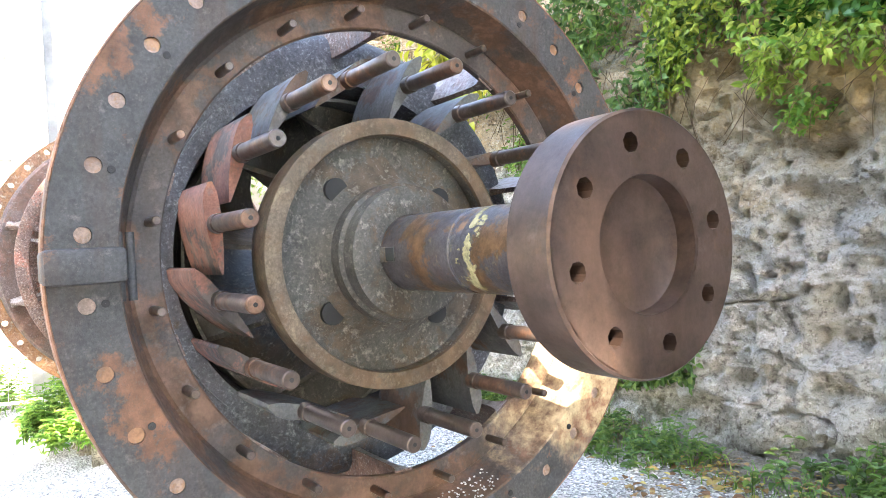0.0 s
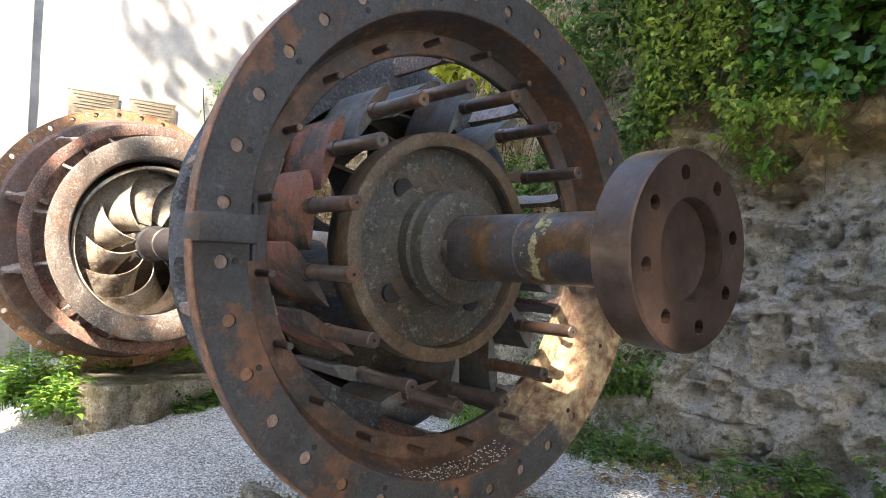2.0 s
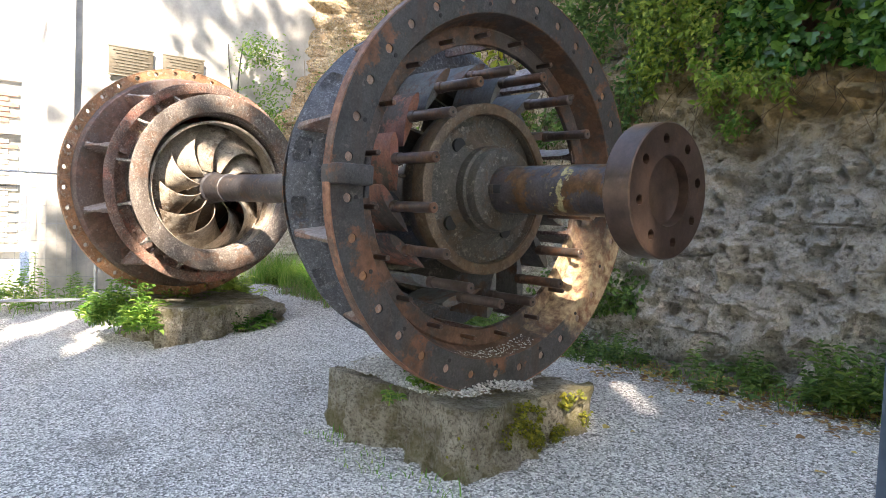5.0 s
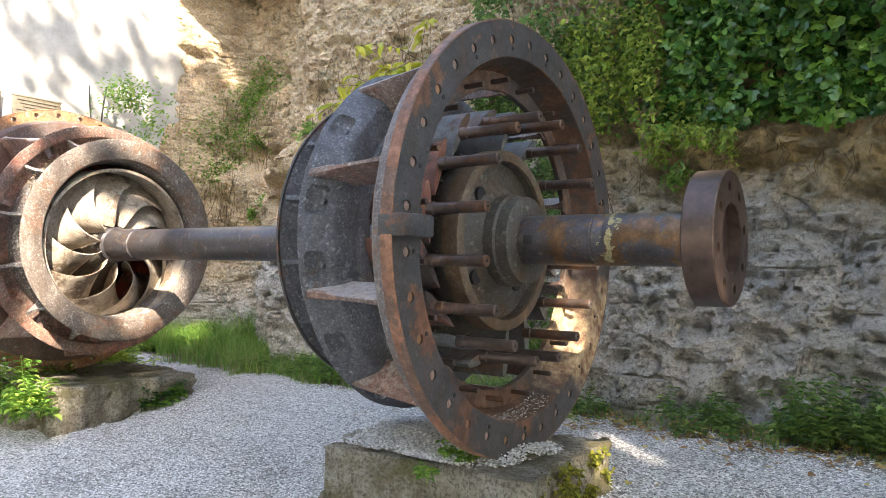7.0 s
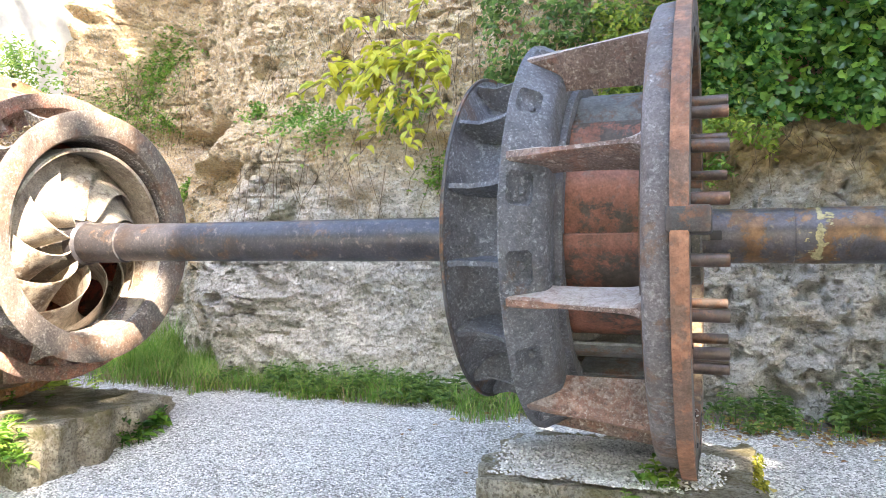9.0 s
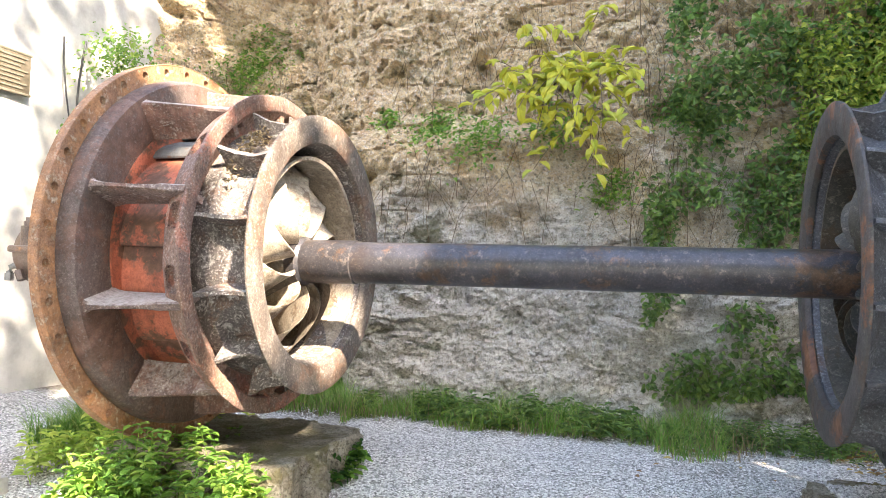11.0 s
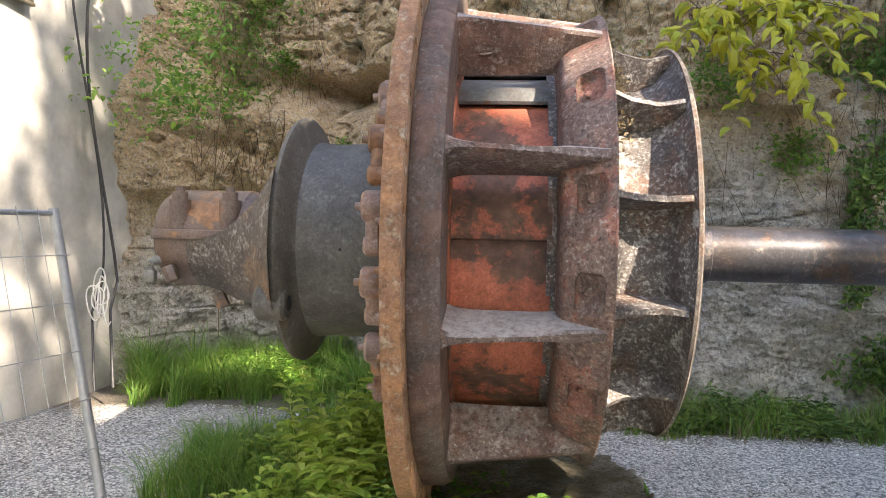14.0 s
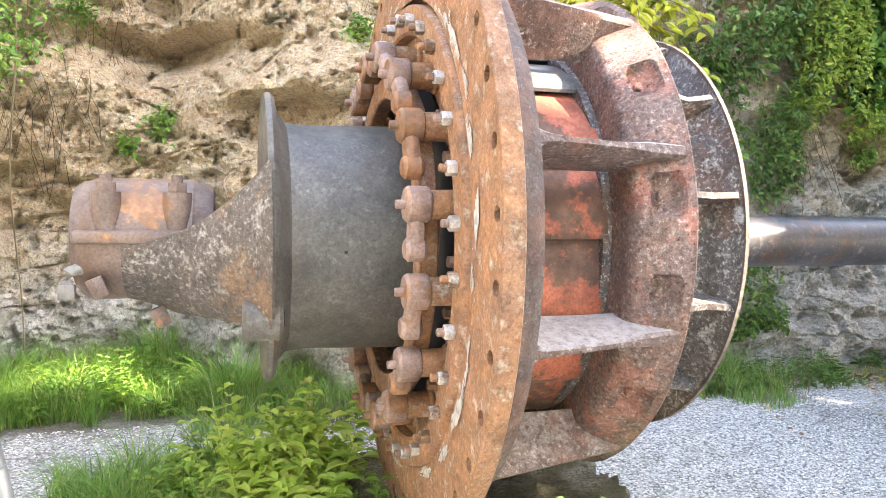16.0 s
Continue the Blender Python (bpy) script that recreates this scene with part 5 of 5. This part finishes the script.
weeds("leafy green weeds at the cliff foot by the sign", -2.3, -1.35, 3.1, 3.75, 150, 0.14, 0.40, 0.075, M_bramble)
weeds("bright leafy nettles at the cliff foot", -1.15, 0.35, 3.0, 3.75, 300, 0.2, 0.66, 0.085, M_bramble)
weeds("dark green undergrowth in front of the cliff", 0.1, 1.6, 2.9, 3.7, 150, 0.15, 0.5, 0.095, M_bramble)
weeds("low weeds at the cliff foot behind the turbine", -3.6, -2.2, 3.1, 3.7, 180, 0.10, 0.35, 0.06, M_bramble)
weeds("pale green weeds growing over the stone plinth", -6.75, -5.65, 0.45, 1.0, 330, 0.2, 0.55, 0.085, M_weed, -0.05)
weeds("pale green weeds beside the stone plinth", -6.9, -6.3, 0.85, 1.7, 120, 0.3, 0.5, 0.07, M_weed, -0.1)
weeds("leafy weeds beside the covered turbine", -7.75, -6.72, 1.1, 2.5, 420, 0.18, 0.55, 0.085, M_nettle_lit)
weeds("tall bright-leaved weeds beside the covered turbine", -7.45, -6.75, 1.3, 2.2, 60, 0.5, 0.85, 0.11, M_nettle_lit)
weeds("weeds under the shaft bearing", -9.2, -7.4, 3.5, 4.5, 260, 0.2, 0.45, 0.07, M_weed)
weeds("small weed at the corner of the stone plinth", -5.85, -5.5, 1.55, 2.05, 24, 0.12, 0.28, 0.10, M_ivy)
weeds("small fern growing on the stone plinth", -2.25, -2.1, 0.82, 0.95, 9, 0.06, 0.14, 0.05, M_weed, 0.12)
weeds("small fern growing beside the flange", -2.2, -2.05, 1.0, 1.12, 9, 0.08, 0.16, 0.06, M_weed, 0.17)
weeds("tall weeds behind the fence", -9.5, -8.5, -1.2, 1.2, 120, 0.3, 0.9, 0.08, M_weed)


def grass(lab, x0, x1, y0, y1, num, h0, h1, ma=None, ground=True):
    g = Geo()
    for k in range(num):
        x, y = rnd(x0, x1), rnd(y0, y1)
        if y < y0 + (y1 - y0) * (0.35 + 0.55 * noise.noise((x * 1.3, 1.0, 4)) + 0.25 * noise.noise((x * 6, y * 6, 4))) or y > rock_y(x, 0.2) + 0.02:
            continue
        z = ground_z(x, y)
        h = rnd(h0, h1) * (0.4 + 1.25 * abs(noise.noise((x * 2.1, y * 2.1, 9)))) * (0.5 + 0.5 * min(1.0, (y - y0) / 0.4))
        a = rnd(0, 6.28)
        lean = rnd(0.3, 1.15) * h
        d, s = Vector((math.cos(a), math.sin(a), 0)), Vector((-math.sin(a), math.cos(a), 0))
        w = rnd(0.0022, 0.0055)
        i = len(g.v)
        for t in (0, 0.4, 0.75, 1.0):
            c = Vector((x, y, z)) + d * (lean * t * t) + Vector((0, 0, h * t * (1 - 0.28 * t * t)))
            ww = w * (1 - 0.85 * t)
            g.v += [tuple(c - s * ww), tuple(c + s * ww)]
        g.f += [(i, i + 1, i + 3, i + 2), (i + 2, i + 3, i + 5, i + 4), (i + 4, i + 5, i + 7, i + 6)]
    return solo("grass", g, ma or M_grass, lab, "grass", kind="stuff", smooth=False)


grass("tall green grass along the cliff foot", -7.6, -3.3, 2.75, 3.85, 8500, 0.08, 0.46)
grass("dry straw among the grass", -7.6, -3.0, 2.7, 3.85, 2200, 0.08, 0.38, M_straw)
weeds("low leafy weeds in the grass", -6.4, -3.2, 3.1, 3.8, 420, 0.10, 0.36, 0.085, M_bramble)
grass("tall grass behind the shaft bearing", -9.5, -6.6, 3.0, 4.75, 15000, 0.22, 0.62)
grass("grass beside the covered turbine", -8.2, -7.3, 1.2, 2.5, 4200, 0.18, 0.55)
def corner_bush():
    g = Geo()
    for k in range(3000):
        t = rnd(0, 1)
        p = Vector((-9.0 + random.gauss(0, 0.22), 3.45 + random.gauss(0, 0.16), 2.2 + 1.3 * t + random.gauss(0, 0.1)))
        if noise.noise(p * 2.2) < -0.1:
            continue
        leaf(g, p, Vector((rnd(-1, 1), rnd(-1, 0.3), rnd(-0.9, 0.5))), Vector((0.3, -0.4, 1)), rnd(0.03, 0.075))
    solo("corner_bush", g, M_weed, "light green bush where cliff meets the white wall", "bush", kind="stuff", smooth=False)


corner_bush()
grass("sparse grass at the cliff foot", -3.4, 1.2, 3.0, 3.6, 1600, 0.06, 0.2)
grass("thin grass in front of the stone plinth", -2.9, -1.5, 0.55, 0.9, 260, 0.05, 0.14)


def branch_plant():
    """A shrub with yellow-green leaves growing out of the ledge."""
    e = thing("yellow_shrub", "yellow-leaved shrub growing out of the cliff ledge", "shrub", (0, 0, 0))
    g, tw = Geo(), Geo()
    for k in range(40):
        p = Vector((-4.62 + rnd(-0.3, 0.3), 3.75, 2.75 + rnd(-0.1, 0.5)))
        d = Vector((rnd(-0.55, 0.9), rnd(-0.8, -0.15), rnd(-0.35, 0.75))).normalized()
        ln = rnd(0.35, 0.8)
        pts = [p + d * (ln * t) + Vector((0, 0, -0.30 * t * t)) for t in (0, 0.3, 0.6, 0.85, 1.0)]
        b_ = tube(pts, 0.0035, 5)
        tw.add(b_.v, b_.f)
        for q in range(9):
            t = 0.3 + 0.7 * q / 8
            c = p + d * (ln * t) + Vector((0, 0, -0.30 * t * t))
            leaf(g, c, Vector((rnd(-1, 1), rnd(-0.8, 0.2), rnd(-1.0, 0.0))), Vector((0, -0.5, 1)), rnd(0.10, 0.165), 0.48)
    part("leaves", g, M_yellow, e, "yellow-green pointed leaves", smooth=False)
    part("branchwork", tw, M_bark, e, "thin brown twigs")


branch_plant()


def cliff_tufts():
    g, st = Geo(), Geo()
    spots = [(-8.55, 2.95, 0.16), (-7.9, 2.05, 0.12), (-5.9, 2.65, 0.25), (-5.4, 2.5, 0.3), (-9.0, 2.6, 0.3), (-9.1, 3.1, 0.35), (-4.7, 2.6, 0.25), (-1.9, 1.9, 0.12), (-8.9, 3.6, 0.4), (-8.6, 3.9, 0.4), (-4.2, 2.0, 0.2), (-3.6, 2.75, 0.3), (-8.15, 1.85, 0.1), (-6.4, 2.75, 0.12)]
    for x, z, r in spots:
        for k in range(int(1300 * r)):
            px, pz = x + random.gauss(0, r * 0.5), z + random.gauss(0, r * 0.5)
            leaf(g, Vector((px, rock_y(px, pz) - rnd(0.0, 0.12), pz)), Vector((rnd(-1, 1), rnd(-1, -0.1), rnd(-0.8, 0.6))), Vector((0, -0.4, 1)), rnd(0.025, 0.07))
    solo("cliff_plants", g, M_weed, "small green plants rooted in the cliff cracks", "plants", kind="stuff", smooth=False)
    for k in range(560):
        x = random.choice((rnd(-4.6, -2.4), rnd(-4.2, -2.4), rnd(-9.2, -8.2), rnd(-6.3, -4.6), rnd(-2.4, 1.2), rnd(-2.4, 1.2)))
        z = rnd(2.0, 3.9) if x < -2.4 else rnd(1.95, 2.5)
        ln = rnd(0.25, 0.8) if x < -2.4 else rnd(0.08, 0.3)
        y = rock_y(x, z) - rnd(0.03, 0.2)
        a = rnd(-0.25, 0.25)
        i = len(st.v)
        for t in (0, 0.5, 1.0):
            c = Vector((x + a * t + 0.05 * math.sin(9 * t + k), y - 0.08 * t, z - ln * t))
            st.v += [tuple(c + Vector((-0.002, 0, 0))), tuple(c + Vector((0.002, 0.0015, 0))), tuple(c + Vector((0, -0.003, 0)))]
        for q in (0, 3):
            st.f += [(i + q, i + q + 1, i + q + 4, i + q + 3), (i + q + 1, i + q + 2, i + q + 5, i + q + 4), (i + q + 2, i + q, i + q + 3, i + q + 5)]
    solo("dry_roots", st, M_root, "dry brown roots and stalks hanging from the cliff", "roots", kind="stuff", smooth=False)


cliff_tufts()


def litter():
    g = Geo()
    for k in range(1000):
        x, y = (rnd(-2.6, 1.4), random.gauss(3.3, 0.24)) if k < 930 else (rnd(-4, 1.2), rnd(1.2, 3.2))
        if y > rock_y(x, 0.1) or y < 0.3:
            continue
        a = rnd(0, 6.28)
        leaf(g, Vector((x, y, ground_z(x, y) + rnd(0.006, 0.025))), Vector((math.cos(a), math.sin(a), rnd(-0.1, 0.25))), Vector((rnd(-0.4, 0.4), rnd(-0.4, 0.4), 1)), rnd(0.03, 0.07), 0.7, 0.1)
    solo("fallen_leaves", g, M_fallen, "brown and yellow fallen leaves on the gravel", "leaves", kind="stuff", smooth=False)
    g = Geo()
    for k in range(5200):
        y, z = random.gauss(1.6, 0.22), random.gauss(0.02, 0.12)
        if z > 0.17 or z < -0.25 or y > 1.93 or noise.noise((y * 6, z * 8, 1)) < 0.02:
            continue
        leaf(g, Vector((-1.70 + rnd(-0.03, 0.03), y, z)), Vector((1, rnd(-1, 1), rnd(-1, 0.4))), Vector((1, 0, 0.6)), rnd(0.01, 0.028), 0.9, 0.3)
    solo("moss_cushion", g, M_moss, "yellow-green moss on the stone plinth", "moss", kind="stuff", smooth=False)

    g = Geo()
    for k in range(420):
        a, r = radians(random.gauss(118, 16)), rnd(0.70, 0.78)
        p = Vector((FB + rnd(0.725, 0.80), AY + r * math.cos(a), AZ + 0.04 + r * math.sin(a)))
        leaf(g, p, Vector((rnd(-1, 1), rnd(-1, 1), rnd(-0.4, 0.8))), Vector((rnd(-0.5, 0.5), -0.3, 1)), rnd(0.012, 0.035), 0.5)
    solo("leaf_debris", g, M_straw, "moss and dead leaves caught on the turbine drum", "debris", kind="stuff", smooth=False)


litter()


def stones():
    """Loose gravel lying on the yard, on the plinth and in the flange's trough."""
    shapes = []
    for s in range(6):
        v = [Vector(p) * rnd(0.7, 1.25) for p in ((1, 0, 0), (-1, 0, 0), (0, 0.8, 0), (0, -0.8, 0), (0, 0, 0.6), (0, 0, -0.6))]
        shapes.append(v)
    f = [(0, 2, 4), (2, 1, 4), (1, 3, 4), (3, 0, 4), (2, 0, 5), (1, 2, 5), (3, 1, 5), (0, 3, 5)]
    V, F = [], []

    def drop(x, y, z, r):
        m = Matrix.Rotation(rnd(0, 6.28), 3, "Z")
        k = len(V)
        for p in random.choice(shapes):
            q = m @ p * r
            V.append((x + q.x, y + q.y, z + q.z))
        F.extend(tuple(k + i for i in t) for t in f)

    for k in range(80000):
        x, y = rnd(-8.6, 1.0), rnd(0.0, 3.4) if k % 3 else rnd(0.2, 2.4)
        drop(x, y, ground_z(x, y) + 0.001, rnd(0.005, 0.0115))
    for k in range(14000):
        x, y = rnd(-2.9, -1.8), rnd(0.98, 1.88)
        if ((x + 2.42) / 0.62) ** 2 + ((y - 1.40) / 0.56) ** 2 > 0.75 + 0.7 * noise.noise((x * 5, y * 5, 2)) + rnd(-0.3, 0.3):
            continue
        drop(x, y, 0.182 + 0.05 * math.exp(-((y - 1.35) / 0.25) ** 2) * rnd(0.2, 1), rnd(0.006, 0.012))
    for k in range(300):
        a = rnd(252, 292)
        dx = rnd(0.01, 0.13)
        r = 0.938 - 0.20 * dx
        drop(FA - dx, AY + r * math.cos(radians(a)), AZ + r * math.sin(radians(a)) + 0.002, rnd(0.003, 0.007))
    me = bpy.data.meshes.new("gravel_stones")
    me.from_pydata(V, [], F)
    me.materials.append(M_stones)
    tagged(new("gravel_stones", me), "loose pale grey gravel stones", "gravel", kind="stuff")


stones()


# ---------------------------------------------------------------- unseen trees added to shade the scene, some on the sun's side
# hand-set spots to keep sunlit: crowns get no leaves on these sun lines
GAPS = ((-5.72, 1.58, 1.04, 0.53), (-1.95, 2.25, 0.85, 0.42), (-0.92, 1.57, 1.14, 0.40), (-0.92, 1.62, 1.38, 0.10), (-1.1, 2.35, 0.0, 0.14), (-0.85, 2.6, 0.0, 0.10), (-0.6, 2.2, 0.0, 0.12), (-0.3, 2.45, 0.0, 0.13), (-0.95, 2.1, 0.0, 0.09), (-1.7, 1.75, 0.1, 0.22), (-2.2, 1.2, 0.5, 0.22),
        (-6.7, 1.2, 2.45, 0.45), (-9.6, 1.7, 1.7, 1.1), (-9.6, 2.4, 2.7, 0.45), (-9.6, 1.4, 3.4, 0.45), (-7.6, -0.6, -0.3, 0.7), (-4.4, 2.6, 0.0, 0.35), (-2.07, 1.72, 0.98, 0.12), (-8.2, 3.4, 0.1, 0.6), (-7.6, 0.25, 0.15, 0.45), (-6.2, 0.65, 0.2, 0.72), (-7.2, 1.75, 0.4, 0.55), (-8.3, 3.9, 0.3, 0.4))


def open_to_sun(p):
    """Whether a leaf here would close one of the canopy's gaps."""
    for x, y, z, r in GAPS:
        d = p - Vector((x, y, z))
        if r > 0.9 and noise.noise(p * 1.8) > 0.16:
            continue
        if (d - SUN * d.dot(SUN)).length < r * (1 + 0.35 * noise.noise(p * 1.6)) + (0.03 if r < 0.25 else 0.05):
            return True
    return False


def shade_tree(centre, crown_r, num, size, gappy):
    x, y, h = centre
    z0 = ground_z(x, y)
    e = thing("shade_tree", "unseen broad leafy tree added to shade the yard", "tree", (x, y, z0), group="shade trees")
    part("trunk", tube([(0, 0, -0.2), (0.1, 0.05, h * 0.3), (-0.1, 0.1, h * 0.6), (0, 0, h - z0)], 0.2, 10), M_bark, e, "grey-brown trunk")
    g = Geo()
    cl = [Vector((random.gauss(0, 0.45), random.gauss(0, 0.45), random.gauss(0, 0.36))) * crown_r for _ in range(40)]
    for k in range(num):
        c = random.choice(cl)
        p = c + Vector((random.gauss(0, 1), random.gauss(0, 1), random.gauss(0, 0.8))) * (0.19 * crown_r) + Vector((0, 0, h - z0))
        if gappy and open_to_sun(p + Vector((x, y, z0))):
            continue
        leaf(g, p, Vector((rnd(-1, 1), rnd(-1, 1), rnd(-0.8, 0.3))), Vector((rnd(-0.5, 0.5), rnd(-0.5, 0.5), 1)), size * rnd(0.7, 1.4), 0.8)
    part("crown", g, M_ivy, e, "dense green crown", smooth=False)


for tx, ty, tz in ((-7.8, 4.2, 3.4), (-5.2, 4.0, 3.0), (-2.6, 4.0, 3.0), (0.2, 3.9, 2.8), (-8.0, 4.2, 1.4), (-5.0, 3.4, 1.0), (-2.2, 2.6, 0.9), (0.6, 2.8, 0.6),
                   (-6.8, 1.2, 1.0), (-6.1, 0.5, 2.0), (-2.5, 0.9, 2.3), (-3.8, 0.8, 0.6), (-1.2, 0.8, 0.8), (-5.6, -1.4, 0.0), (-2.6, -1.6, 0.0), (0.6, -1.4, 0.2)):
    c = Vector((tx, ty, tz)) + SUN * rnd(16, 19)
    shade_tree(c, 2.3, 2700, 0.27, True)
# low trees added behind the camera to cut the sky's fill light
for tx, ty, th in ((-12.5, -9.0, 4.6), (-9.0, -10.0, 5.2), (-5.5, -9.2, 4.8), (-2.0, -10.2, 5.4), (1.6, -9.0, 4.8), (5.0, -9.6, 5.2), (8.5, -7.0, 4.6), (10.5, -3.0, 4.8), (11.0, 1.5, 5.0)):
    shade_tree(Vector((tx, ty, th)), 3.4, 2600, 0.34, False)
# trees added out of view above the cliff to darken it
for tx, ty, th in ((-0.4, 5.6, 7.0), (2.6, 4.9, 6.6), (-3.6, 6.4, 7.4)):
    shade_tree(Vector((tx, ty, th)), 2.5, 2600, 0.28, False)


# ---------------------------------------------------------------- bricks of the sunlit building
def bricks():
    w = bpy.data.objects["wall_brick"]
    red = box(0.05, 0.235, 0.062, 0.005).mesh("brick", M_brick, False)
    pale = box(0.05, 0.235, 0.062, 0.005).mesh("brick", M_brickpale, False)
    for row in range(29):
        z = 0.47 + 0.075 * row
        if any(abs(z - q) < 0.09 for q in (1.32, 2.05)):
            continue
        for k in range(9):
            y = 0.62 - 0.25 * k - (0.125 if row % 2 else 0)
            r = random.random()
            isred = (z > 2.1) if r < 0.8 else (r < 0.9)
            part("brick", red if isred else pale, M_brick, w, m=Matrix.Translation((-11.19 + rnd(-0.006, 0.006), y, z)))


bricks()
